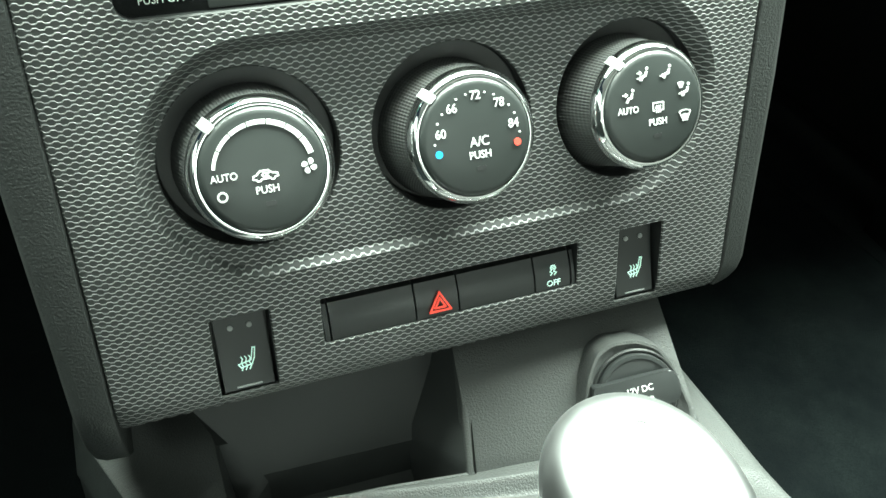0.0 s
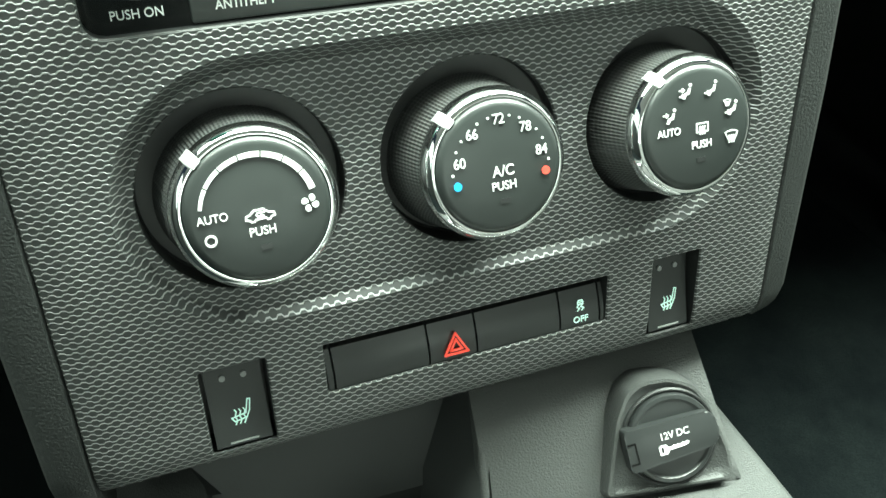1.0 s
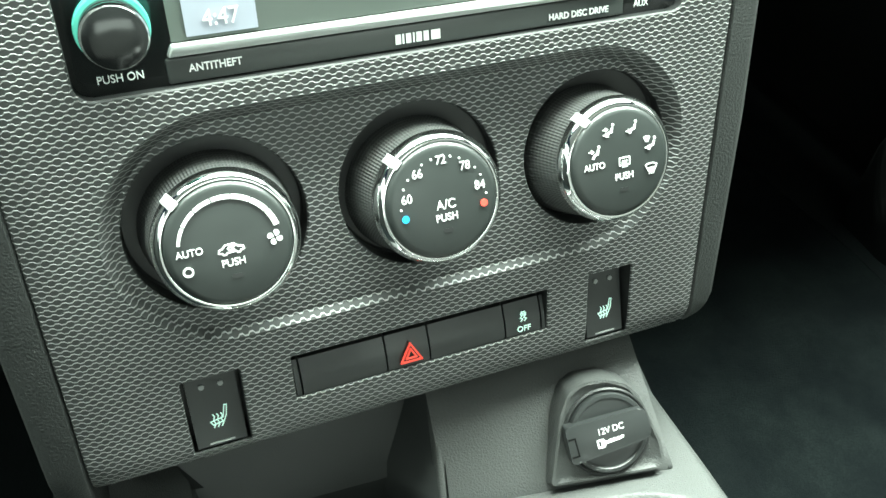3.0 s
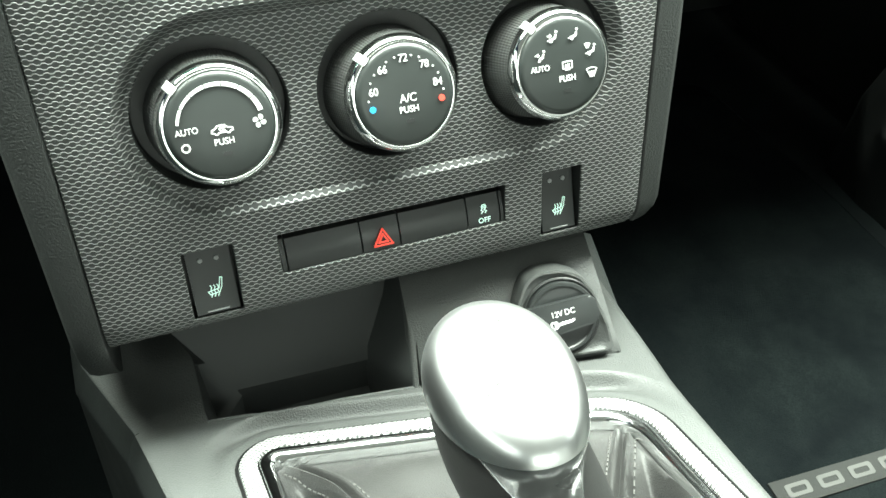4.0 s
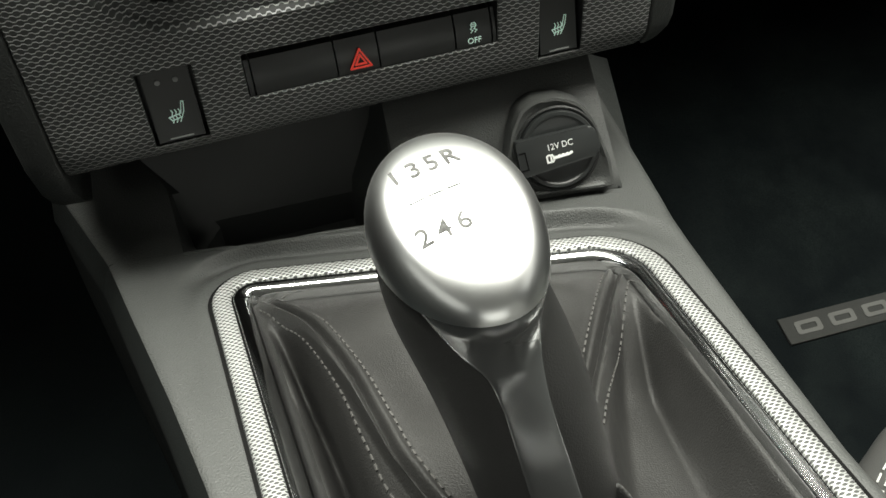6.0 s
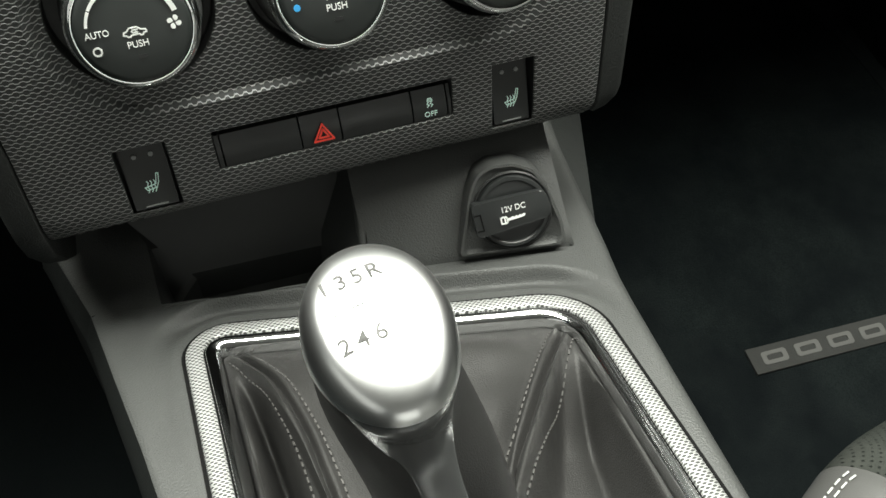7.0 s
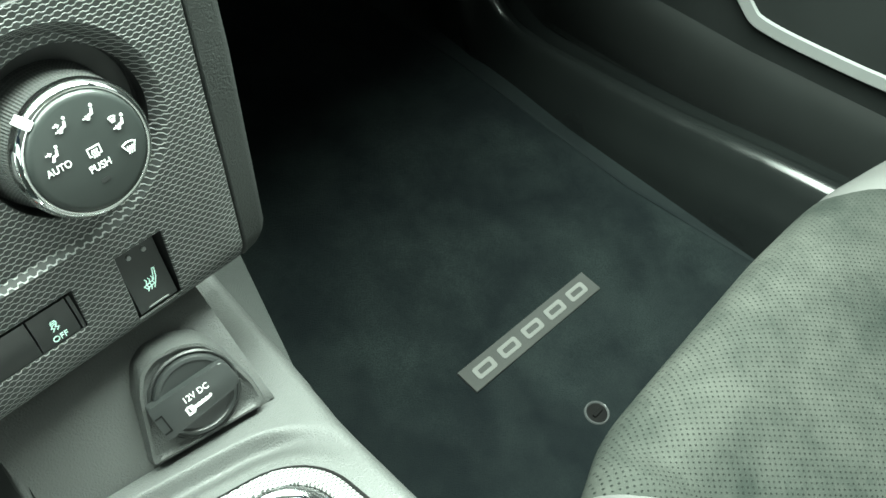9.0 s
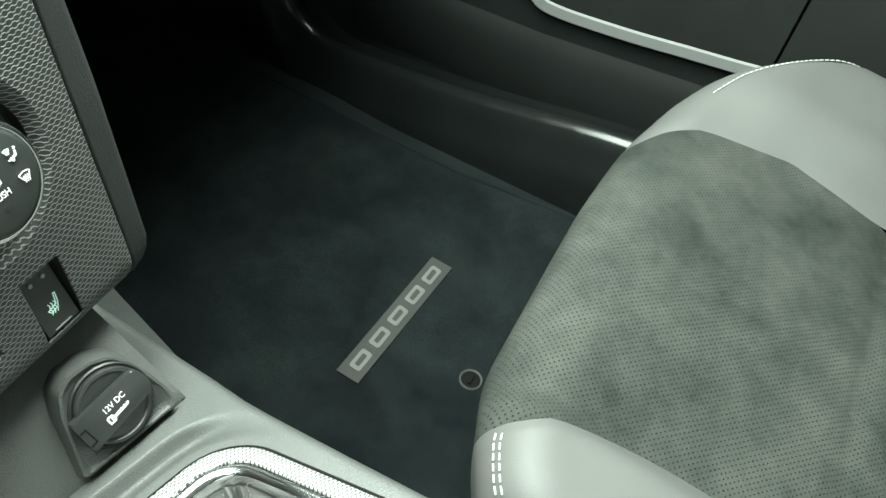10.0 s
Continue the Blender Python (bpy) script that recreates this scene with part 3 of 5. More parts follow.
# temperature knob
for s, x, z in (("60", -0.0141, 0.0034), ("66", -0.0091, 0.0119), ("72", 0.0003, 0.0155), ("78", 0.0094, 0.0117), ("84", 0.0145, 0.0034)):
    word(knob_temp, "lettering", s, 0.0046, x, z, print_white)
for a in (179.5, 153.5, 140.5, 115, 101.5, 76, 63.5, 38.5, 25.5, 0.0):
    part("degree_dot", fill([[(0.00042 * math.cos(t * 0.785), 0.00042 * math.sin(t * 0.785)) for t in range(8)]], on_face(0.0167 * math.cos(radians(a)), 0.0167 * math.sin(radians(a)), F)), print_white, knob_temp)
for x, mt, lab in ((-0.0154, print_blue, "blue dot"), (0.0155, print_red, "red dot")):
    part("colour_dot", fill([[(0.0014 * math.cos(t * 0.393), 0.0014 * math.sin(t * 0.393)) for t in range(16)]], on_face(x, -0.0036, F)), mt, knob_temp, lab)
word(knob_temp, "lettering", "A/C", 0.0050, 0.0006, -0.0013, print_white)
word(knob_temp, "lettering", "PUSH", 0.0040, 0.0005, -0.0061, print_white)


# mode knob: seated figures drawn as plain strokes, defrost fans
def seat_mark(cx, cz, arrows, k=1.0):
    body = [(0.55, 0.75), (1.15, 0.65), (0.75, -0.95), (-0.25, -1.15), (-0.75, -2.1), (-1.45, -1.9), (-0.75, -0.55), (0.15, -0.35)]
    head = [(1.05 + 0.46 * math.cos(t * 0.785), 1.45 + 0.46 * math.sin(t * 0.785)) for t in range(8)]
    s = []
    for a in arrows:
        s += [[(-2.3, a), (-0.9, a)], [(-1.45, a + 0.45), (-0.9, a), (-1.45, a - 0.45)]]
    return merge(fill([body, head], on_face(cx, cz, F), 0.00128 * k), strokes(s, 0.00045, on_face(cx, cz, F), 0.00128 * k))


def defrost(cx, cz, s=1.0):
    w = [arc(0, -3.4, 5.2, 118, 62, 8), arc(0, -3.6, 2.6, 118, 62, 6), [(-2.44, 1.19), (-1.22, -1.3)], [(2.44, 1.19), (1.22, -1.3)]]
    for x in (-0.9, 0.0, 0.9):
        w.append([(x, -2.2), (x + 0.25, -1.5), (x - 0.2, -0.8), (x + 0.1, 0.2)])
    return strokes(w, 0.0004, on_face(cx, cz, F), 0.00095 * s)


for x, z, arr in ((-0.0115, 0.0061, (0.3,)), (-0.0050, 0.0137, (0.3, -1.3)), (0.0052, 0.0134, (-1.2,))):
    part("airflow_symbol", seat_mark(x, z, arr), print_white, knob_mode)
part("airflow_symbol", merge(seat_mark(0.0136, 0.0054, (-1.2,)), defrost(0.0114, 0.0074, 0.55)), print_white, knob_mode)
part("defrost_symbol", defrost(0.0131, -0.0046, 1.1), print_white, knob_mode)
rear = [[(-2.3, -1.2), (-2.3, 1.8), (2.3, 1.8), (2.3, -1.2), (1.6, -1.2)], [(-2.3, -1.2), (-1.6, -1.2)]] + [[(x, -2.0), (x + 0.25, -1.2), (x - 0.2, -0.4), (x + 0.1, 0.7)] for x in (-0.9, 0.0, 0.9)]
part("rear_defrost_symbol", strokes(rear, 0.0004, on_face(0.0010, 0.0000, F), 0.00100), print_white, knob_mode)
word(knob_mode, "lettering", "AUTO", 0.0036, -0.0123, 0.0003, print_white)
word(knob_mode, "lettering", "PUSH", 0.0038, 0.0008, -0.0057, print_white)
for k in (knob_fan, knob_temp, knob_mode):
    part("indicator_window", fill([[(-0.0018, -0.0008), (0.0018, -0.0008), (0.0018, 0.0008), (-0.0018, 0.0008)]], on_face(0.0005, -0.0110, F), 1, 0.0001), dark_plastic, k)


# ---- switch bank ----
def switch_bank():
    sb = thing("switch_bank", BEZ @ Matrix.Translation((0, 0, -0.0003)), "black switch bank with hazard switch set in the bezel", "switch panel")
    x0, x1, z0, z1 = -0.0572, 0.0572, 0.0002, 0.0214

    def key(name, a, b, label, end=0):
        bm = bmesh.new()
        prof = []
        for i in range(9):
            t = i / 8
            z = 0.0006 + t * 0.0155
            prof.append((0.0010 + 0.0030 * (1 - math.cos((t - 0.12) * 2.1)) * (1 if t > 0.12 else 0.3), z))
        pts = [(0.0115, 0.0006)] + prof + [(0.0115, prof[-1][1] + 0.0003)]
        add_loft(bm, [[(x, y, z) for y, z in pts] for x in (a + 0.0004, a + 0.0009, b - 0.0009, b - 0.0004)], True, True, True)
        return part(name, bm, button_plastic, sb, label, smooth=True, shade=50)

    bm = bmesh.new()
    add_box(bm, x0, x1, 0.012, 0.0155, z0, z1)
    part("housing", bm, dark_plastic, sb)
    key("end_filler", -0.0568, -0.0540, "narrow black filler")
    key("blank_key", -0.0540, -0.0176, "blank black key")
    hz = key("hazard_key", -0.0176, 0.0016, "black key with red triangle")
    key("blank_key", 0.0016, 0.0370, "blank black key")
    off = key("stability_key", 0.0370, 0.0545, "black key with skid symbol")
    key("end_filler", 0.0545, 0.0568, "narrow black filler")
    at = Matrix.Translation((-0.0072, 0.00075, 0.0070)) @ Matrix.Rotation(radians(82), 4, "X")
    part("hazard_triangle", strokes([[(-0.0046, -0.0035), (0.0046, -0.0035), (0, 0.0048), (-0.0046, -0.0035)], [(-0.0023, -0.0020), (0.0023, -0.0020), (0, 0.0022), (-0.0023, -0.0020)]], 0.0008, at, 1.0, 0.0006), print_red, hz, "red double triangle")
    at = Matrix.Translation((0.0458, 0.0006, 0.0038)) @ Matrix.Rotation(radians(84), 4, "X")
    part("lettering", text_bm("OFF", 0.0038, at, 0.0002), print_teal, off)
    at = Matrix.Translation((0.0456, 0.0012, 0.0100)) @ Matrix.Rotation(radians(80), 4, "X")
    skid = [[(-1.2, 0.6), (-1.2, 1.4), (-0.8, 2.2), (0.8, 2.2), (1.2, 1.4), (1.2, 0.6), (-1.2, 0.6)], [(-1.2, 1.4), (1.2, 1.4)], [(-0.8, 0.2), (-1.6, -0.6), (-0.4, -1.2), (-1.4, -2.2)], [(0.9, 0.2), (0.1, -0.6), (1.5, -1.2), (0.5, -2.2)]]
    part("skid_symbol", strokes(skid, 0.00040, at, 0.00098, 0.0003), print_teal, off)


switch_bank()


def heater_switch(rect, label):
    x0, x1, z0, z1 = rect
    cx = (x0 + x1) / 2
    hs = thing("seat_heater_switch", BEZ @ Matrix.Translation((cx, 0, z0)), label, "switch", "seat heater switches")
    w, h = (x1 - x0) / 2 - 0.0006, z1 - z0
    bm = bmesh.new()
    add_box(bm, -w, w, 0.013, 0.0155, 0.0004, h - 0.0004)
    part("housing", bm, dark_plastic, hs)
    bm = bmesh.new()
    pts = [(0.013, 0.0008), (0.0022, 0.0010), (0.0016, 0.0018), (0.0058, h * 0.62), (0.0075, h - 0.0016), (0.013, h - 0.0012)]
    add_loft(bm, [[(x, y, z) for y, z in pts] for x in (-w + 0.0016, -w + 0.0021, w - 0.0021, w - 0.0016)], True, True, True)
    rk = part("rocker", bm, button_plastic, hs, smooth=True, shade=30)
    slope = math.degrees(math.atan2(h * 0.62 - 0.0018, 0.0042))

    def on_rocker(x, t):
        y, z = 0.0016 + 0.0042 * t, 0.0018 + (h * 0.62 - 0.0018) * t
        return Matrix.Translation((x, y - 0.0001, z)) @ Matrix.Rotation(radians(slope), 4, "X")
    seat = [[(1.9, 3.0), (2.5, 2.9), (2.0, 0.2), (1.2, -1.4), (-1.6, -1.9), (-2.2, -0.9), (1.1, -0.3), (1.9, 3.0)]]
    for x in (-1.2, -0.2, 0.8):
        seat.append([(x - 0.3, -2.6), (x + 0.2, -1.7), (x - 0.2, -0.7), (x + 0.2, 0.4), (x - 0.1, 1.0)])
    part("seat_symbol", strokes(seat, 0.00044, on_rocker(0.0004, 0.56), 0.00155, 0.0003), print_teal, rk, "mint seat-heating symbol")
    part("marker_line", fill([[(-0.0050, -0.0003), (0.0050, -0.0003), (0.0050, 0.0003), (-0.0050, 0.0003)]], on_rocker(0.0, 0.05), 1, 0.0004), print_dim, rk)
    for x in (-0.0037, 0.0037):
        m = Matrix.Translation((x, 0.0064, h * 0.76)) @ Matrix.Rotation(radians(82), 4, "X")
        part("indicator_dot", fill([[(0.0011 * math.cos(t * 0.524), 0.0011 * math.sin(t * 0.524)) for t in range(12)]], m, 1, 0.0006), print_dim, rk)


heater_switch(HEAT_L, "black seat-heater rocker with mint symbol, driver side of bezel")
heater_switch(HEAT_R, "black seat-heater rocker with mint symbol, passenger side of bezel")


# ---- radio ----
def radio():
    r = thing("car_radio", BEZ @ Matrix.Translation((0, 0, 0.1338)), "dark car radio with silver strip and lit display", "radio")
    x0, x1, z1 = RADIO[0] + 0.0006, RADIO[1] - 0.0006, 0.116
    bm = bmesh.new()
    add_prism(bm, rounded([(x0, 0.0006), (x1, 0.0006), (x1, z1), (x0, z1)], 0.0055, 5), 0.0042, 0.030, "XZ", 0.0006)
    part("faceplate", bm, gloss_black, r, smooth=True)
    bm = bmesh.new()
    add_prism(bm, rounded([(-0.0815, 0.0012), (0.0885, 0.0012), (0.0885, 0.0095), (-0.0815, 0.0095)], 0.0008, 3), 0.0030, 0.012, "XZ", 0.0005)
    part("lower_strip", bm, radio_grey, r, "dark grey lettered strip", smooth=True)
    bm = bmesh.new()
    add_prism(bm, rounded([(-0.0808, 0.0100), (0.0885, 0.0100), (0.0885, 0.0140), (-0.0788, 0.0140)], 0.0006, 3), 0.0016, 0.012, "XZ", 0.0008)
    part("silver_strip", bm, radio_silver, r, "satin silver strip", smooth=True)
    part("screen", box(-0.0785, 0.0885, 0.0036, 0.012, 0.0144, 0.095), radio_screen, r, "grey glass screen")
    part("display", box(-0.0735, -0.0505, 0.0032, 0.0038, 0.0156, 0.040), screen_panel, r, "lit clock display")
    word(r, "lettering", "4:47", 0.0075, -0.0620, 0.0205, print_white, 0.0030)
    word(r, "lettering", "ANTITHEFT", 0.0036, -0.0660, 0.0056, print_white, 0.0028, bold=0.00004)
    word(r, "lettering", "HARD DISC DRIVE", 0.0034, 0.0690, 0.0042, print_white, 0.0028, bold=0.00004)
    word(r, "lettering", "PUSH ON", 0.0037, -0.0957, 0.0055, print_white, 0.0040)
    word(r, "lettering", "AUX", 0.0034, 0.0970, 0.0042, print_white, 0.0040)
    # maker's mark as plain bars
    bm = bmesh.new()
    for x0, x1 in ((-0.0040, -0.0020), (-0.0014, -0.0008), (-0.0001, 0.0018), (0.0025, 0.0031), (0.0038, 0.0058), (0.0065, 0.0084), (0.0094, 0.0128)):
        add_box(bm, x0, x1, 0.0026, 0.0031, 0.0030, 0.0064)
    part("badge_bars", bm, print_white, r)
    kn = part("volume_knob", lathe([(0.0098, 0.004), (0.0098, -0.009), (0.0092, -0.0110), (0.0070, -0.0118), (0.002, -0.0120)], -0.0950, 0.0216, 48), gloss_black, r, "black power knob", smooth=True)
    part("light_ring", lathe([(0.0098, -0.001), (0.0110, -0.001), (0.0114, 0.002), (0.0112, 0.0042)], -0.0950, 0.0216, 48, False), ring_teal, kn, "mint lit ring", smooth=True)
    part("knob_rim", lathe([(0.0092, -0.0107), (0.0099, -0.0098), (0.0101, -0.0085), (0.0099, -0.0070)], -0.0950, 0.0216, 48, False), chrome, kn, "chrome rim", smooth=True)


radio()


# ---- centre console ----
def front_line(x):
    return 0.0365 - 0.20 * x


XR = ((-0.40, 0.098), (-0.164, 0.107), (-0.087, 0.1168), (-0.0336, 0.1240), (-0.0143, 0.1272), (0.034, 0.1382), (0.050, 0.1420), (0.111, 0.1555))
XL = ((-0.40, -0.092), (-0.16, -0.1015), (-0.0917, -0.1115), (-0.0414, -0.1203), (0.0131, -0.1313), (0.0643, -0.1412), (0.12, -0.154))

SKIRT = ((-0.0034, 0, -0.0068), (-0.0062, 0, -0.0140), (-0.0070, 0, -0.0172), (-0.0062, 0, -0.0200), (0.002, 0, -0.40))

BAND = rounded([(-0.0985, 0.0345), (0.1020, -0.0235), (0.0895, -0.300), (-0.0860, -0.300)], [0.020, 0.036, 0.02, 0.02], 10)


def scaled(poly, d):
    """The outline moved inwards by d."""
    n = len(poly)
    out = []
    for i in range(n):
        a, p, b = poly[i - 1], poly[i], poly[(i + 1) % n]
        t = (b - a).normalized()
        nrm = Vector((-t.y, t.x))
        out.append(p + nrm * d)
    return out


_c = sum(BAND, Vector((0, 0))) / len(BAND)
if (scaled(BAND, 0.01)[0] - _c).length > (BAND[0] - _c).length:
    BAND.reverse()


def band_distance(x, y):
    best = 1e9
    p = Vector((x, y))
    n = len(BAND)
    for i in range(n):
        a, b = BAND[i], BAND[(i + 1) % n]
        ab = b - a
        t = max(0, min(1, (p - a).dot(ab) / max(1e-12, ab.length_squared)))
        best = min(best, (a + ab * t - p).length)
    return best


def deck_height(x, y):
    """Plateau round the lever with a soft step and groove towards the dash."""
    d = band_distance(x, y)
    fade = smooth01((y + 0.060) / 0.03) * smooth01((x + 0.118) / 0.03) * smooth01((0.120 - x) / 0.03)
    return fade * (-0.0068 * smooth01((d - 0.006) / 0.0115) + (0.0068 + 0.0010 * smooth01(x / 0.03)) * smooth01((d - 0.0180) / 0.0065))


def edge_roll(edge, crisp=False):
    if crisp:
        return -0.0012 * (1 - math.sqrt(max(0.0, 1 - (1 - min(1.0, max(0.0, edge) / 0.0025)) ** 2)))
    return -0.0150 * (1 - math.sqrt(max(0.0, 1 - (1 - min(1.0, max(0.0, edge) / 0.009)) ** 2)))


def console():
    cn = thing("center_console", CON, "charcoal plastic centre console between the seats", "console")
    bm = bmesh.new()
    rows = []
    nu, nv = 110, 190
    hole_in = scaled(BAND, 0.006)

    def inside(poly, p):
        hit = False
        n = len(poly)
        for i in range(n):
            a, b = poly[i], poly[(i + 1) % n]
            if (a.y > p.y) != (b.y > p.y) and p.x < (b.x - a.x) * (p.y - a.y) / (b.y - a.y) + a.x:
                hit = not hit
        return hit

    for j in range(nv + 1):
        v = (j / nv) ** 1.9
        row = []
        for i in range(nu + 1):
            u = i / nu
            xa, xb = -0.12, 0.12
            x = xa + (xb - xa) * u
            y = front_line(x) * (1 - v) + (-0.335) * v
            for _ in range(3):
                xa, xb = lerp_table(XL, y), lerp_table(XR, y)
                x = xa + (xb - xa) * u
                y = front_line(x) * (1 - v) + (-0.335) * v
            h = deck_height(x, y) + edge_roll(xb - x) + edge_roll(x - xa, True)
            row.append(bm.verts.new((x, y, h)))
        rows.append(row)
    for a, b in zip(rows, rows[1:]):
        for i in range(nu):
            q = (a[i], a[i + 1], b[i + 1], b[i])
            c = sum((v.co for v in q), Vector()) / 4
            if not inside(hole_in, Vector((c.x, c.y))):
                bm.faces.new(q)
    bmesh.ops.delete(bm, geom=[v for v in bm.verts if not v.link_faces], context="VERTS")
    # flanks that sweep up to the corners of the bezel, and the sides down to the floor
    flank = bmesh.new()
    for sgn, xs in ((1, XR), (-1, XL)):
        side = []
        for j in range(25):
            v = j / 24
            y = 0.0160 * (1 - v) + (-0.335) * v if sgn > 0 else 0.0722 * (1 - v) + (-0.335) * v
            x = lerp_table(xs, y)
            if sgn < 0:
                b = Vector((x, y, -0.0013))
                side.append([b] + [b + Vector(q) for q in SKIRT])
                continue
            b = Vector((x, y, -0.015))
            side.append([b, b + Vector((sgn * 0.0012, 0, -0.003)), b + Vector((sgn * 0.004, 0, -0.03)), b + Vector((sgn * 0.012, 0, -0.40))])
        add_loft(bm if sgn > 0 else flank, side, False)
    # shoulder beside the pocket, rising to the foot of the bezel
    T, C = Vector((-0.1055, 0.0900, 0.0220)), Vector((-0.1670, 0.1480, 0.0020))
    S, O = Vector((0.1290, 0.1080, 0.0020)), Vector((0.1525, 0.1130, 0.0035))
    LX, RX = -0.1050, 0.1108
    for x_in, xs, top_in, top_out, sg in ((LX, XL, T, C, -1), (RX, XR, S, O, 1)):
        cols = []
        for i in range(33):
            u = 1 - (1 - i / 32) ** 1.6
            y = front_line(x_in)
            for _ in range(4):
                wide = lerp_table(xs, y) - x_in
                x = x_in + wide * u
                y = front_line(x)
            lo = Vector((x, y, deck_height(x, y)))
            hi = top_in.lerp(top_out, u)
            col = []
            for k in range(15):
                f = k / 14
                g = f
                p = lo.lerp(hi, f)
                p.z = lo.z + (hi.z - lo.z) * g - 0.0040 * math.sin(math.pi * f) * (1 - u) * (sg < 0)
                span = abs(wide) + (abs(top_in.x - top_out.x) - abs(wide)) * f
                p.z += edge_roll(span * (1 - u), sg < 0)
                col.append(p)
            col.append(hi + Vector((0, 0.030, 0.012)))
            cols.append(col)
        add_loft(bm, cols, False)
        edge = cols[-1]
        out = [0.030 * k / (len(edge) - 1) * (sg > 0) for k in range(len(edge))]
        if sg < 0:
            add_loft(flank, [edge] + [[p + Vector(q) for p in edge] for q in SKIRT], False)
            continue
        add_loft(bm, [edge, [p + Vector((sg * 0.0012, 0, -0.003)) for p in edge], [p + Vector((sg * (0.003 + o * 0.15), 0, -0.03)) for p, o in zip(edge, out)], [p + Vector((sg * (0.012 + o), 0, -0.40)) for p, o in zip(edge, out)]], False)
    part("body", bm, deck_plastic, cn, smooth=True, shade=60)
    # left side only: darker plastic than the deck stands in for its shade
    part("side_panel", flank, door_plastic, cn, "console side in darker grained plastic", smooth=True, shade=40)
    # upright wall with the socket, beside the open pocket
    bm = bmesh.new()
    A = []
    for x in [0.0038 + (0.1125 - 0.0038) * i / 24 for i in range(25)]:
        f = front_line(x)
        t = max(0.0535, f + 0.012)
        A.append([(x, f - 0.0004, -0.0030), (x, f + 0.0006, 0.0022), (x, f + (t - f) * 0.12, 0.007), (x, f + (t - f) * 0.5, 0.028), (x, t, 0.056), (x, t + 0.03, 0.070)])
    add_loft(bm, A, False)
    corner = [Vector(p) for p in A[-1][1:5]]
    foot = Vector((RX, front_line(RX), 0.0008))
    add_loft(bm, [corner, [foot.lerp(S, k / 3) - Vector((0, 0, 0.0006)) for k in range(4)]], False)
    part("front_wall", bm, deck_plastic, cn, "upright charcoal wall below the bezel", smooth=True, shade=70)
    bm = bmesh.new()
    foot = Vector((RX, front_line(RX), 0.0008))
    add_tube(bm, [foot.lerp(S, k / 8) + Vector((0, -0.0002, 0.0002)) for k in range(9)], 0.0007, 6)
    part("seam", bm, dark_plastic, cn, "thin dark seam beside the wall", smooth=True)
    # pocket: sloping back wall, dark right wall, low floor behind a thin lip
    L = Vector((LX, front_line(LX), deck_height(LX, front_line(LX)) - 0.0002))
    S0, S1 = Vector((0.0002, front_line(0.0) - 0.0006, 0.0006)), Vector((0.0047, 0.0505, 0.043))
    x_right = ((-0.014, -0.0180), (-0.0105, -0.0170), (0.0096, -0.0141), (0.0347, 0.0005), (0.056, 0.0085), (0.080, 0.0140))

    def back_y(x, z):
        return 0.0690 - 0.07 * x + 0.35 * (z - 0.0035)
    rings = []
    for z, sl, sr in ((0.078, 3.2, 1.80), (0.056, 2.3, 1.30), (0.036, 1.5, 0.84), (0.020, 0.85, 0.46), (0.0105, 0.50, 0.24), (0.0050, 0.32, 0.12), (0.0030, 0.27, 0.10)):
        xl, xr = -0.0874 - (z - 0.0035) * 0.73, lerp_table(x_right, z)
        row = [L.lerp(T, sl)]
        row.append(row[0].lerp(Vector((xl, back_y(xl, z), z)), 0.3) + Vector((0, 0.005, -0.016)) * smooth01((0.9 - sl) / 0.6))
        row += [Vector((x, back_y(x, z), z)) for x in [xl + (xr - xl) * i / 14 for i in range(15)]]
        rings.append(row + [S0.lerp(S1, sr)])
    # below the back wall the floor drops away and comes forward to the lip
    for k, z, dip in ((-0.10, -0.002, 0.22), (-0.16, -0.016, 0.15), (0.10, -0.026, 0.08), (0.70, -0.027, 0.04), (0.97, -0.018, 0.01), (1.0, -0.0015, 0.0)):
        row = [L + Vector((0.0004, 0.0060 * dip, z * 0.4 * (1 - max(0.0, k) ** 4)))]
        xl = -0.0850 - 0.0150 * smooth01((k - 0.1) / 0.7)
        row.append(row[0].lerp(Vector((xl, back_y(xl, 0.0) * (1 - k) + front_line(xl) * k, z)), 0.3) + Vector((0, 0.003, -0.010 * (1 - max(0.0, k) ** 3))))
        xr = -0.0160 + 0.0155 * smooth01((k - 0.1) / 0.7)
        for i in range(15):
            x = xl + (xr - xl) * i / 14
            row.append(Vector((x, back_y(x, 0.0) * (1 - k) + (front_line(x) + 0.0008) * k, z)))
        rings.append(row + [S0 + Vector((-0.0002, 0.0060 * dip, z * 0.4 * (1 - max(0.0, k) ** 4)))])
    bm = bmesh.new()
    add_loft(bm, rings, False)
    part("pocket", bm, pocket_plastic, cn, "open black storage pocket below the bezel", smooth=True, shade=28)
    bm = bmesh.new()
    rings = []
    for i in range(25):
        x = LX + (0.0034 - LX) * i / 24
        y = front_line(x)
        h = deck_height(x, y - 0.002)
        rings.append([(x, y + 0.0010, h - 0.0030), (x, y + 0.0009, h + 0.0002), (x, y + 0.0004, h + 0.0007), (x, y - 0.0006, h + 0.0007), (x, y - 0.0012, h + 0.0001), (x, y - 0.0012, h - 0.0010)])
    add_loft(bm, rings, False)
    part("pocket_lip", bm, deck_plastic, cn, "thin raised lip along the pocket", smooth=True, shade=60)
    # narrow upright strip between the pocket and the socket wall, with a dark seam beside it
    bm = bmesh.new()
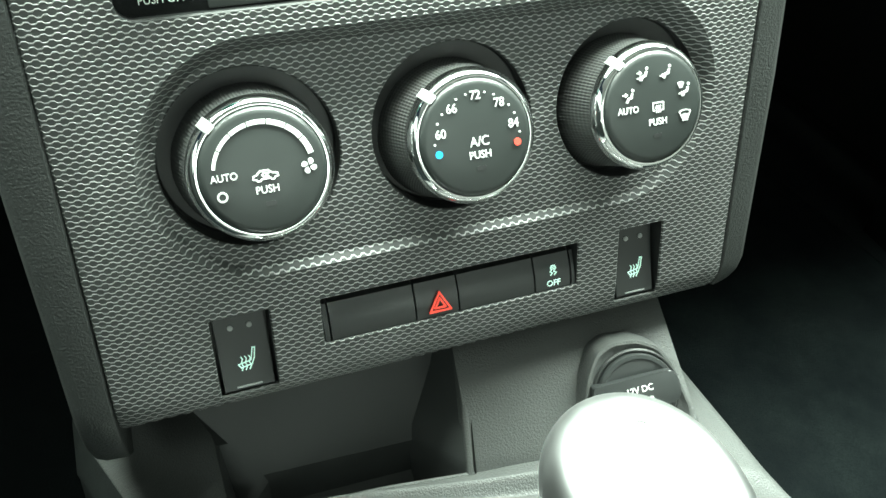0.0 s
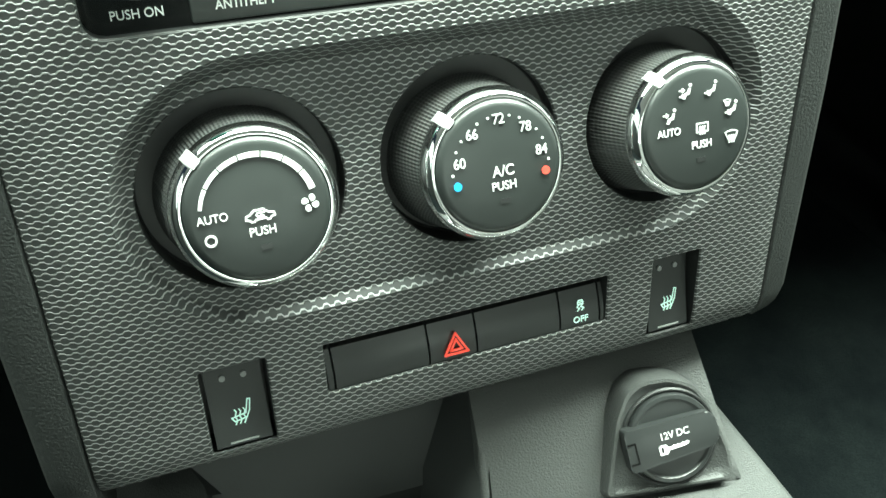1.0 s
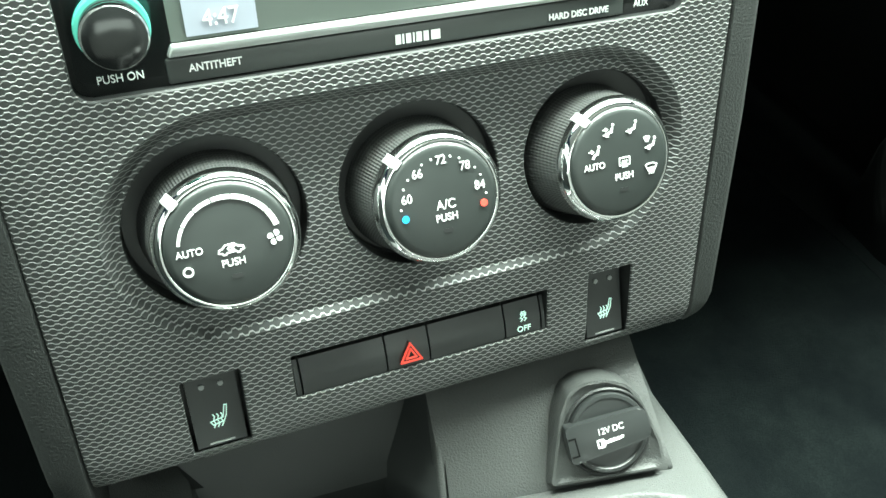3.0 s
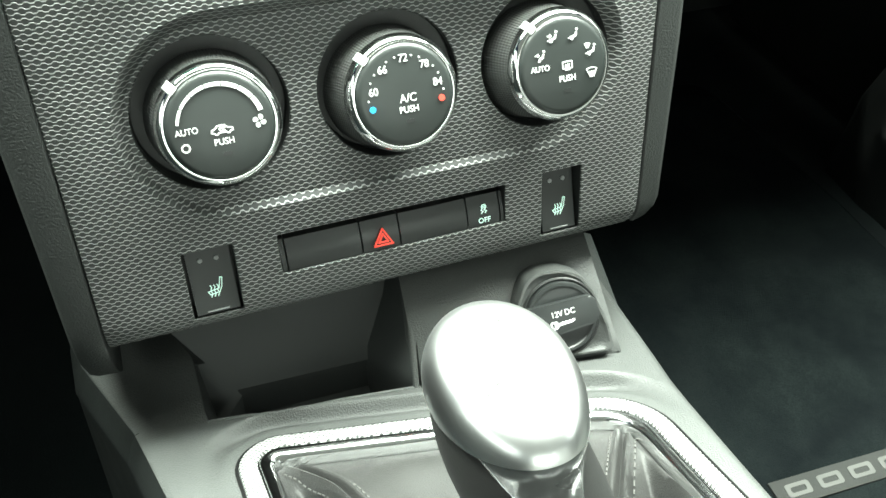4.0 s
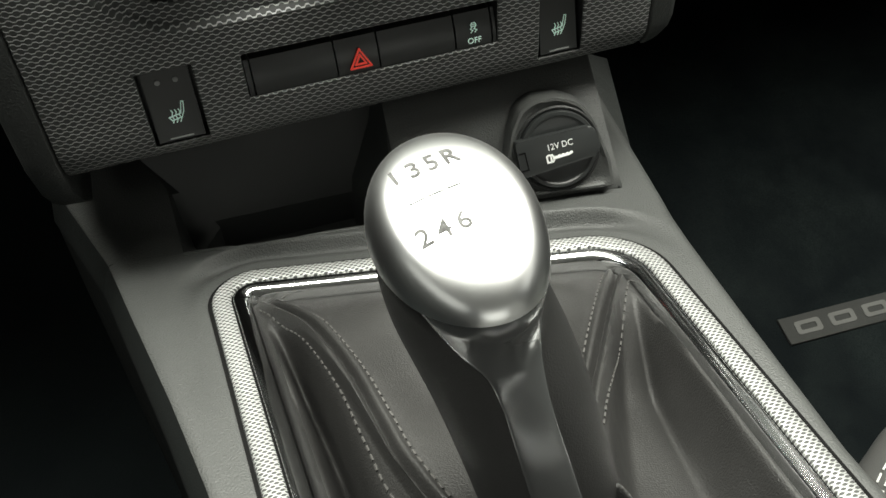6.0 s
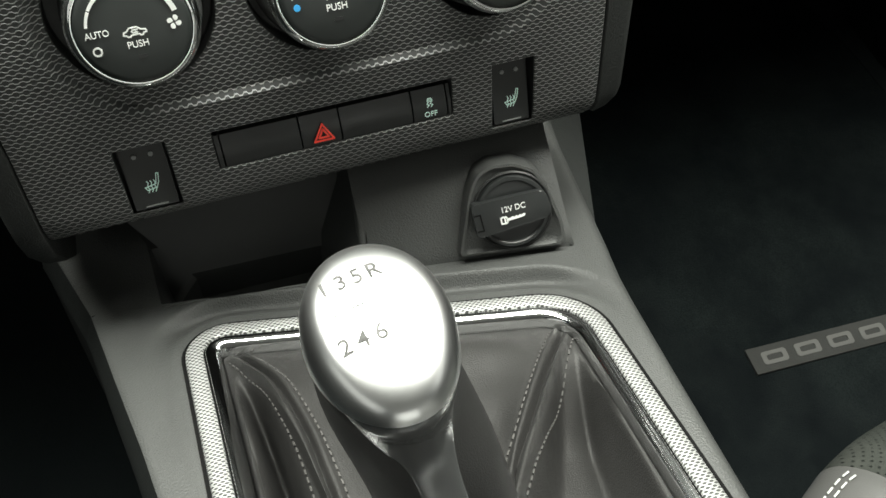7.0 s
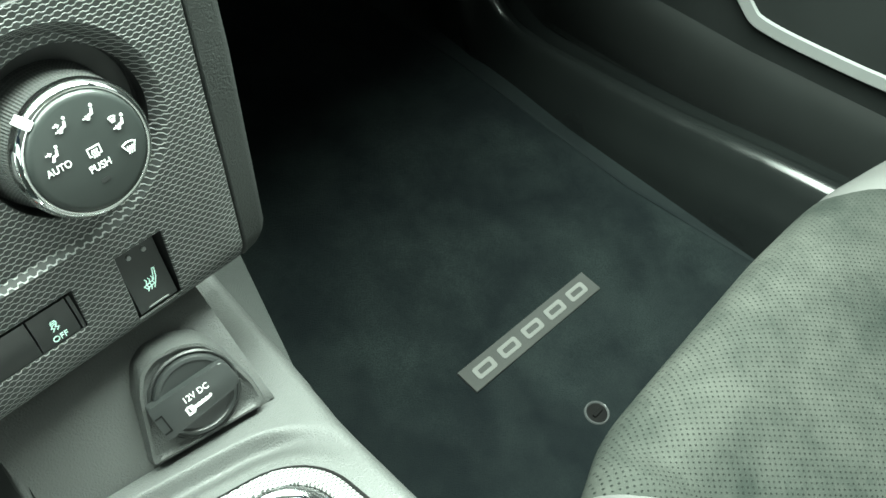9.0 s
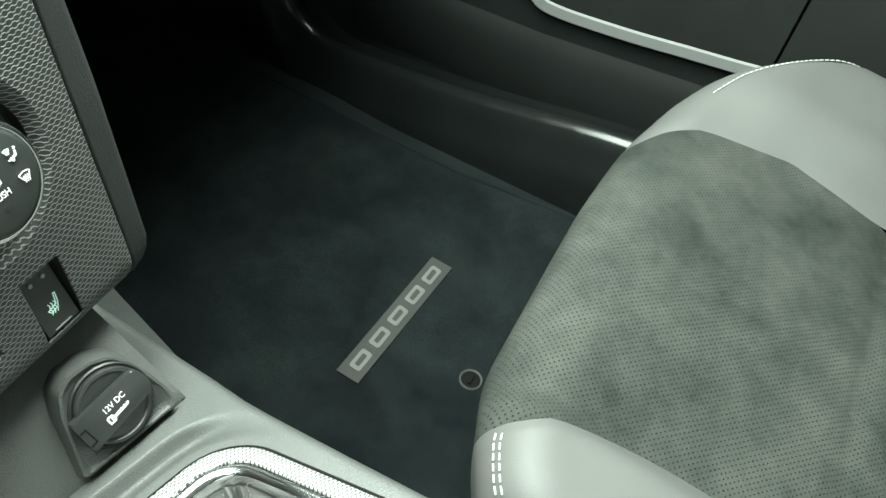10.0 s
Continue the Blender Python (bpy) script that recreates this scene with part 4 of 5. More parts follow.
    add_loft(bm, [[S0.lerp(S1, f) + Vector(q) for q in ((-0.0006, 0.0040, -0.0003), (-0.0002, 0.0002, 0.0), (0.0006, -0.0007, 0.0003), (0.0024, -0.0008, 0.0003), (0.0030, -0.0002, 0.0), (0.0030, 0.0030, -0.0010))] for f in (-0.02, 0.2, 0.5, 0.9, 1.4)], False)
    part("pocket_edge", bm, deck_plastic, cn, "narrow charcoal edge of the pocket", smooth=True, shade=60)
    bm = bmesh.new()
    add_tube(bm, [S0.lerp(S1, f) + Vector((0.0037, -0.0002, 0.0002)) for f in (-0.03, 0.3, 0.7, 1.3)], 0.0006, 6)
    part("seam", bm, gap_black, cn, "thin dark seam beside the pocket", smooth=True)
    # lower flank that flares out into the passenger footwell
    bm = bmesh.new()
    con_inv = CON.inverted()
    rows = []
    for k in range(13):
        f = k / 12
        top = Vector((0.118, -0.070, 0.305)).lerp(Vector((0.148, 0.135, 0.262)), f)
        out = Vector((0.1325, -0.053, 0.2990)).lerp(Vector((0.2350, 0.1674, 0.1900)), f)
        rows.append([con_inv @ p for p in (top, top.lerp(out, 0.5), top.lerp(out, 0.93), out, out + Vector((0.001, 0, -0.004)), out + Vector((-0.002, 0, -0.06)), Vector((out.x - 0.006, out.y, -0.02)))])
    add_loft(bm, rows, False)
    part("footwell_flank", bm, trim_plastic, cn, "black grained flank towards the footwell", smooth=True, shade=40)
    # shifter surround: silver mesh band, chrome rim, black strips that paint the shaded gaps
    def band(prof, name, mat_, label):
        bm = bmesh.new()
        rings = []
        for d, h in prof:
            rings.append([(p.x, p.y, h) for p in scaled(BAND, d)])
        add_loft(bm, rings, True)
        return part(name, bm, mat_, sur, label, smooth=True, shade=50)
    sur = thing("shifter_surround", CON, "silver mesh band and chrome rim round the gear lever", "trim ring")
    band(((-0.0013, -0.004), (-0.0012, 0.0004), (0.0004, 0.0004), (0.0006, -0.003)), "gap", gap_black, "black strip in place of the shadow gap")
    band(((0.0006, -0.003), (0.0008, 0.0012), (0.0014, 0.0019), (0.0050, 0.0023), (0.0088, 0.0019), (0.0094, 0.0012), (0.0095, -0.004)), "mesh_band", band_paint, "silver mesh-patterned band")
    band(((0.0093, -0.004), (0.0095, 0.0006), (0.0104, 0.0006), (0.0106, -0.004)), "inner_gap", gap_black, "black strip in place of the shadow gap")
    band(((0.0103, -0.006), (0.0104, 0.0010), (0.0107, 0.0017), (0.0112, 0.0019), (0.0125, 0.0016), (0.0140, 0.0010), (0.0153, 0.0002), (0.0162, -0.0010), (0.0169, -0.0030), (0.0174, -0.0062), (0.0178, -0.0160)), "chrome_rim", rim_chrome, "bright chrome rim")


console()


# ---- 12 V socket ----
def socket():
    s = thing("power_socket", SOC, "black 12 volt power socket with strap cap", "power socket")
    outline = [(-0.0300, -0.0010), (0.0278, -0.0010), (0.0262, 0.012), (0.0185, 0.034), (0.0125, 0.0425), (0.002, 0.0468), (-0.010, 0.0468), (-0.0175, 0.0425), (-0.0225, 0.032)]
    outline = rounded([Vector(p) for p in outline], [0.002, 0.004, 0.02, 0.02, 0.012, 0.012, 0.010, 0.010, 0.02], 4)
    bm = bmesh.new()
    c = Vector((0, 0.020))
    rings = []
    for k, z in ((1.06, -0.014), (1.03, -0.003), (1.01, 0.0006), (0.985, 0.0026), (0.93, 0.0028), (0.86, 0.0012)):
        rings.append([(c.x + (p.x - c.x) * k, c.y + (p.y - c.y) * k, z) for p in outline])
    add_loft(bm, rings, True, False, True)
    part("plate", bm, deck_plastic, s, "raised charcoal plate", smooth=True, shade=45)
    # all turned parts: axis along local z
    def turned(prof, n=56):
        bm = bmesh.new()
        add_loft(bm, [[(r * math.cos(2 * math.pi * i / n), 0.0213 + r * math.sin(2 * math.pi * i / n), z) for i in range(n)] for r, z in prof], True, False, True)
        return bm
    part("collar", turned([(0.0212, 0.000), (0.0212, 0.0024), (0.0205, 0.0032), (0.0198, 0.0030), (0.0196, 0.0010)]), dark_plastic, s, "black collar", smooth=True)
    part("cap", turned([(0.0192, 0.001), (0.0192, 0.0044), (0.0186, 0.0052), (0.0170, 0.0054), (0.0164, 0.0048), (0.0155, 0.0046)]), button_plastic, s, "round black cap", smooth=True)
    bm = bmesh.new()
    bar = rounded([Vector(p) for p in ((-0.0198, 0.0100), (0.0192, 0.0178), (0.0190, 0.0238), (0.0165, 0.0325), (-0.0222, 0.0282))], [0.0015, 0.004, 0.006, 0.004, 0.0015], 5)
    add_prism(bm, bar, 0.0092, 0.0030, "XY", 0.0009)
    st = part("strap", bm, button_plastic, s, "black lettered strap across the cap", smooth=True)
    m = Matrix.Translation((-0.0006, 0.0246, 0.0092)) @ Matrix.Rotation(radians(8), 4, "Z")
    part("lettering", text_bm("12V DC", 0.0043, m, 0.0002, squeeze=0.92), print_white, st)
    m = Matrix.Translation((-0.0002, 0.0192, 0.0092)) @ Matrix.Rotation(radians(9), 4, "Z")
    key = [[(-5.9, -1.3), (-5.9, 1.2), (-5.2, 1.6), (-3.6, 1.4), (-3.2, 0.8), (-3.2, -0.9), (-3.7, -1.4), (-5.9, -1.3)], [(-4.2, 1.2), (-4.2, -1.2)]]
    bm = strokes(key, 0.0008, m, 0.00118)
    bm2 = fill([[(-3.2, -0.55), (3.0, -0.45), (4.6, -0.1), (5.0, 0.6), (4.2, 1.0), (3.4, 0.5), (2.6, 0.95), (1.8, 0.5), (0.9, 0.95), (0.2, 0.5), (-0.7, 0.9), (-1.4, 0.55), (-3.2, 0.6)]], m, 0.00120)
    part("key_symbol", merge(bm, bm2), print_white, st, "white key symbol")
    m = Matrix.Translation((-0.0186, 0.0180, 0.0092)) @ Matrix.Rotation(radians(8), 4, "Z")
    part("hinge_slot", strokes([[(-0.0016, 0.0046), (0.0014, 0.0046), (0.0016, -0.0040), (-0.0016, -0.0040)]], 0.0007, m, 1.0, 0.0003), gap_black, st)


socket()


# ---- gear lever ----
NECK = ((0.006, -0.0055, -0.1712, 0.0208, 0.0150, 0), (0.030, -0.0092, -0.1690, 0.0208, 0.0150, 0), (0.050, -0.0128, -0.1665, 0.0208, 0.0152, 1), (0.070, -0.0163, -0.1630, 0.0211, 0.0160, 4), (0.088, -0.0192, -0.1575, 0.0220, 0.0185, 11))
HEAD = ((-0.0150, 0.0215, 0.0232, -0.0088), (-0.0075, 0.0212, 0.0268, -0.0036), (-0.0020, 0.0208, 0.0290, 0.0), (0.0030, 0.0208, 0.0298, 0.0), (0.0075, 0.0200, 0.0288, 0.0), (0.0110, 0.0184, 0.0266, 0.0), (0.0135, 0.0158, 0.0234, 0.0), (0.0150, 0.0124, 0.0190, 0.0), (0.0159, 0.0080, 0.0130, 0.0), (0.0163, 0.0035, 0.0060, 0.0))
SPINE_L = ((0.0, -0.0130), (0.040, -0.0192), (0.061, -0.0226), (0.073, -0.0243), (0.0861, -0.0262), (0.0950, -0.0282), (0.1010, -0.0308), (0.1050, -0.0345), (0.1085, -0.0415), (0.1110, -0.0460))
SPINE_R = ((0.0, 0.0020), (0.040, -0.0055), (0.0659, -0.0101), (0.0806, -0.0128), (0.0937, -0.0130), (0.1030, -0.0115), (0.1100, -0.0085), (0.1180, -0.0045))


def lever():
    gl = thing("gear_lever", CON @ Matrix.Translation((-0.008, -0.170, 0.0)), "satin silver gear lever with black leather grip", "gear lever")
    off = Vector((0.008, 0.170, 0.0))
    n = 64
    head = Vector((-0.0252, -0.1490, 0.1180))
    tilt = radians(20)
    up = Vector((0, -math.sin(tilt), math.cos(tilt)))
    fw = Vector((0, math.cos(tilt), math.sin(tilt)))
    raw = [(Vector((cx, cy, h)), Vector((ax, ay, radians(tl)))) for h, cx, cy, ax, ay, tl in NECK]
    raw += [(head + up * q + fw * dy, Vector((ax, ay, tilt))) for q, ax, ay, dy in HEAD]
    cs = spline([r[0] for r in raw], 5)
    rs = spline([r[1] for r in raw], 5)
    first_head = len(NECK) * 5
    for _ in range(30):
        for seq in (cs, rs):
            old = [v.copy() for v in seq]
            for k in range(8, first_head + 14):
                seq[k] = (old[k - 1] + old[k] * 2 + old[k + 1]) / 4

    def at(k, a, grow=0.0):
        """A place on the lever: k counts the sections upwards, a turns round the section."""
        i = max(0, min(len(cs) - 2, int(k)))
        f = k - i
        c, r = cs[i].lerp(cs[i + 1], f), rs[i].lerp(rs[i + 1], f)
        egg = 1.0 + 0.10 * math.sin(a) * r.z / 0.35
        x, y = (r.x + grow) * math.cos(a) * egg, (r.y + grow) * math.sin(a)
        return c + Vector((x, y * math.cos(r.z), y * math.sin(r.z))) + off

    # leather all round, up to the widest part of the head
    bm = bmesh.new()
    top_k = first_head + 14
    add_loft(bm, [[at(k, 2 * math.pi * i / n, -0.0002 - 0.0012 * max(0, k - first_head - 10) / 4) for i in range(n)] for k in range(top_k + 1)], True)
    part("leather_grip", bm, grip_leather, gl, "black leather grip", smooth=True, shade=60)
    # smoked spine down the rear, flaring out under the cap
    bm = bmesh.new()
    rows = []
    last = first_head + 25
    for k in range(0, last + 1):
        c, r = cs[k], rs[k]
        h = c.z - r.y * math.sin(r.z) * 0.9
        xl, xr = (sum(lerp_table(tab, h + 0.003 * d) for d in range(-3, 4)) / 7 for tab in (SPINE_L, SPINE_R))
        cl = max(-0.995, min(0.995, (xl - c.x) / r.x))
        cr = max(-0.995, min(0.995, (xr - c.x) / r.x))
        al, ar = -math.acos(cl), -math.acos(cr)
        over = smooth01((-0.86 - cl) / 0.13)
        al += (-math.pi - 0.25 - al) * over
        row = [at(k, al - 0.012, -0.0012), at(k, al, 0.0002)]
        row += [at(k, al + (ar - al) * (0.02 + 0.96 * j / 28), 0.0007 - 0.0003 * (abs(j - 14) / 14) ** 8) for j in range(29)]
        row += [at(k, ar, 0.0002), at(k, ar + 0.012, -0.0012)]
        rows.append(row)
    add_loft(bm, rows, False)
    part("spine", bm, smoked_chrome, gl, "smoked chrome spine", smooth=True, shade=60)
    # silver cap: its lower edge climbs at the rear
    bm = bmesh.new()
    rings = []
    end = len(cs) - 1.001
    low = [first_head + 12.5 + 9.0 * max(0.0, -math.sin(2 * math.pi * i / n)) ** 1.6 for i in range(n)]
    rings.append([at(low[i] - 0.2, 2 * math.pi * i / n, -0.0012) for i in range(n)])
    rings.append([at(low[i] - 0.2, 2 * math.pi * i / n, 0.0006) for i in range(n)])
    for j in range(0, 31):
        rings.append([at(low[i] + (end - low[i]) * j / 30, 2 * math.pi * i / n, 0.0009) for i in range(n)])
    add_loft(bm, rings, True, False, True)
    top = part("cap", bm, satin_silver, gl, "satin silver cap", smooth=True, shade=50)
    # shift pattern as laid-on print; the engraving's shade is in its dark colour
    face = head + Vector((0, -math.sin(tilt), math.cos(tilt))) * 0.0166 + off
    base = Matrix.Translation(face) @ Matrix.Rotation(tilt, 4, "X") @ Matrix.Rotation(radians(8), 4, "Z")
    tree = BVHTree.FromPolygons([v.co.copy() for v in top.data.vertices], [tuple(p.vertices) for p in top.data.polygons])
    down = -(base.to_3x3() @ Vector((0, 0, 1)))

    def lay(bmx):
        """Lays flat print on the curved cap."""
        for v in bmx.verts:
            lift = v.co.z
            p = base @ Vector((v.co.x, v.co.y, 0.02))
            hit = tree.ray_cast(p, down)[0]
            v.co = (hit or p) - down * (0.00016 + max(0.0, lift) * 0.1)
        return bmx
    for s, x, y in (("1", -0.0105, 0.0148), ("3", -0.0054, 0.0146), ("5", -0.0006, 0.0145), ("R", 0.0044, 0.0145), ("2", -0.0121, -0.0044), ("4", -0.0070, -0.0045), ("6", -0.0018, -0.0044)):
        part("engraving", lay(text_bm(s, 0.0071, Matrix.Translation((x, y, 0)), 0.0007, bold=0.00010)), engraved_shade, top)
    # three short illegible words in a row
    for x in (-0.0111, -0.0062, -0.0013):
        bar = [(x + 0.0043 * k / 6, 0.0058) for k in range(7)] + [(x + 0.0043 * k / 6, 0.0054) for k in range(6, -1, -1)]
        part("engraving", lay(fill([bar], Matrix.Identity(4), 1.0, 0.0007)), engraved_shade, top)


lever()


# ---- leather boot ----
def boot():
    bt = thing("shift_boot", CON @ Matrix.Translation((0, -0.14, -0.008)), "charcoal leather gear lever boot with grey stitching", "shift boot")
    off = Vector((0, 0.14, 0.008))
    outer = scaled(BAND, 0.0176)
    neck_c = Vector((-0.0085, -0.1695, 0.030))
    n = 160
    # resample the rim evenly
    per = [0.0]
    for i in range(len(outer)):
        per.append(per[-1] + (outer[(i + 1) % len(outer)] - outer[i]).length)

    def rim(t):
        s = (t % 1.0) * per[-1]
        for i in range(len(outer)):
            if s <= per[i + 1] + 1e-12:
                k = (s - per[i]) / max(1e-12, per[i + 1] - per[i])
                return outer[i].lerp(outer[(i + 1) % len(outer)], k)
        return outer[0]
    corner_targets = [Vector((-0.0740, 0.0060)), Vector((0.0810, -0.0430)), Vector((0.070, -0.275)), Vector((-0.065, -0.275))]
    ts = [i / n for i in range(n)]
    corner_t = [min(ts, key=lambda t: (rim(t) - c).length) for c in corner_targets]

    order = sorted(range(4), key=lambda q: corner_t[q])
    neck_deg = {0: 235.0, 1: 50.0, 2: -40.0, 3: -110.0}

    def neck(deg, h=0.036):
        return Vector((neck_c.x + 0.0180 * math.cos(radians(deg)), neck_c.y + 0.0125 * math.sin(radians(deg)), h))
    # run of each seam from its corner of the rim up to the lever
    runs = {
        0: ((-0.0631, -0.0198, 0.005), (-0.0568, -0.0412, 0.012), (-0.0510, -0.0794, 0.020), (-0.0487, -0.1128, 0.026), (-0.0465, -0.1380, 0.030), (-0.0380, -0.1680, 0.034)),
        1: ((0.0578, -0.0750, 0.011), (0.0356, -0.1090, 0.022), (0.0215, -0.1300, 0.028)),
        2: ((0.050, -0.240, 0.018), (0.026, -0.205, 0.030)),
        3: ((-0.052, -0.245, 0.018), (-0.030, -0.205, 0.030)),
    }
    seams = {}
    for c, pts in runs.items():
        p = rim(corner_t[c])
        path = spline([Vector((p.x, p.y, -0.006))] + [Vector(q) for q in pts] + [neck(neck_deg[c])], 12)
        long = [0.0]
        for q, r in zip(path, path[1:]):
            long.append(long[-1] + (r - q).length)
        seams[c] = (path, long)

    def seam_at(c, v):
        path, long = seams[c]
        d = max(0.0, min(1.0, v)) * long[-1]
        for i in range(len(path) - 1):
            if d <= long[i + 1]:
                return path[i].lerp(path[i + 1], (d - long[i]) / max(1e-9, long[i + 1] - long[i]))
        return path[-1].copy()

    seam_l, seam_r = ([(p.y, p.x) for p in reversed(seams[c][0])] for c in (0, 1))

    def rim_x(y):
        return min((q for q in outer if q.x < 0), key=lambda q: abs(q.y - y)).x if y > 0.0 else lerp_table(((-0.29, -0.0690), (0.010, -0.0802)), y)

    def skin(a, b, w, v, lift=0.0):
        """A place on the panel between seams a and b: w across, v upwards."""
        ta = corner_t[a]
        span = (corner_t[b] - ta) % 1.0

        def straight(u):
            p = rim(ta + span * u)
            turn = (neck_deg[b] - neck_deg[a] + 180) % 360 - 180
            q = Vector((p.x, p.y, -0.006)).lerp(neck(neck_deg[a] + turn * u), v)
            return q
        base = straight(w) + (seam_at(a, v) - straight(0.0)) * (1 - w) + (seam_at(b, v) - straight(1.0)) * w
        mid = math.sin(math.pi * w)
        hump = math.sin(math.pi * min(1.0, max(0.0, v)))
        left = {a, b} == {0, 3}
        puff = valley = fold = wr = 0.0
        if left:
            wr = 0.0010 * noise.noise(Vector((base.x * 40, base.y * 26, 7))) * hump * mid
            xs, xr = lerp_table(seam_l, base.y), rim_x(base.y)
            f = max(0.0, min(1.0, (base.x - xr) / max(1e-4, xs - xr)))
            deep = smooth01((-0.006 - base.y) / 0.045) * smooth01((base.y + 0.215) / 0.03)
            puff = deep * 0.0150 * math.exp(-((f - 0.14) / 0.11) ** 2)
            valley = -deep * 0.0300 * math.exp(-((f - 0.47) / 0.16) ** 2)
        elif {a, b} == {1, 2}:
            xs, xr = lerp_table(seam_r, base.y), lerp_table(((-0.29, 0.0720), (-0.05, 0.0815)), base.y)
            f = max(0.0, min(1.0, (base.x - xs) / max(1e-4, xr - xs)))
            deep = smooth01((-0.052 - base.y) / 0.05) * smooth01((base.y + 0.26) / 0.06)
            valley = -deep * 0.0360 * smooth01((f - 0.06) / 0.26) * smooth01((0.97 - f) / 0.30)
            puff = deep * 0.0060 * math.exp(-((f - 0.95) / 0.06) ** 2)
            fold = -0.0055 * math.exp(-((w - 0.30 - 0.08 * v) / 0.035) ** 2) * smooth01((v - 0.62) / 0.16) * smooth01((1.0 - v) / 0.1)
            wr = 0.0022 * noise.noise(Vector((base.x * 34, base.y * 24, v * 2 + 7))) * hump * mid
        else:
            puff = 0.0060 * math.exp(-((v - 0.15) / 0.12) ** 2) * mid
            valley = -0.0080 * math.exp(-((v - 0.52) / 0.22) ** 2) * smooth01((w - 0.05) / 0.22) * smooth01((0.95 - w) / 0.20)
            fold = 0.0030 * math.exp(-((v - 0.80) / 0.07) ** 2) * math.exp(-((w - 0.35) / 0.10) ** 2)
            wr = 0.0026 * noise.noise(Vector((base.x * 45, base.y * 32, v * 3 + 7))) * hump * mid
        edge = smooth01(v / 0.05)
        return base + Vector((0, 0, (puff + valley + fold + wr) * edge + lift)) + off

    lines = np.array([seam_at(c, q / 320) + off for c in seams for q in range(321)])

    def welt(points):
        """Two soft rolls beside the sewn line, and a dip under the stitches."""
        pts = np.array([tuple(p) for p in points])
        d = np.sqrt(((pts[:, None, :] - lines[None, :, :]) ** 2).sum(2)).min(1)
        return 0.0040 * np.exp(-((d - 0.0029) / 0.0020) ** 2) - 0.0022 * np.exp(-(d / 0.0011) ** 2) - 0.0007 * np.exp(-((d - 0.0060) / 0.0012) ** 2)
    bm = bmesh.new()
    nv, nw = 84, 64
    ws = [0.5 - 0.5 * math.cos(math.pi * i / nw) for i in range(nw)]
    grid = []
    panels = [(order[k], order[(k + 1) % 4]) for k in range(4)]
    for j in range(-1, nv + 1):
        row = []
        for a, b in panels:
            for w in ws:
                if j < 0:
                    p = rim(corner_t[a] + ((corner_t[b] - corner_t[a]) % 1.0) * w)
                    row.append(Vector((p.x, p.y, -0.016)) + off)
                else:
                    row.append(skin(a, b, w, j / nv))
        if j >= 0:
            row = [p + Vector((0, 0, float(h) * smooth01(j / 3))) for p, h in zip(row, welt(row))]
        grid.append(row)
    add_loft(bm, grid, True)
    leather = part("leather", bm, boot_leather, bt, smooth=True, shade=80)
    tree = BVHTree.FromPolygons([v.co.copy() for v in leather.data.vertices], [tuple(p.vertices) for p in leather.data.polygons])
    for c in seams:
        for side in (-1, 1):
            bm = bmesh.new()
            step = 0.0046 / seams[c][1][-1]
            v = 0.03
            while v < 0.93:
                pts = []
                for q in (v, v + step * 0.30, v + step * 0.60):
                    p, t = seam_at(c, q), seam_at(c, q + 0.01) - seam_at(c, q - 0.01)
                    p = p + Vector((t.y, -t.x, 0)).normalized() * 0.0056 * side + off
                    hit = tree.ray_cast(p + Vector((0, 0, 0.03)), Vector((0, 0, -1)))[0]
                    if hit is not None:
                        pts.append(hit + Vector((0, 0, 0.0003)))
                if len(pts) == 3:
                    add_tube(bm, pts, 0.00048, 5)
                v += step
            tagged(part("stitching", bm, thread_grey, bt, "grey double stitching", smooth=True), kind="stuff")


boot()


# ---- floor mat ----
FLOOR_Z = -0.0135


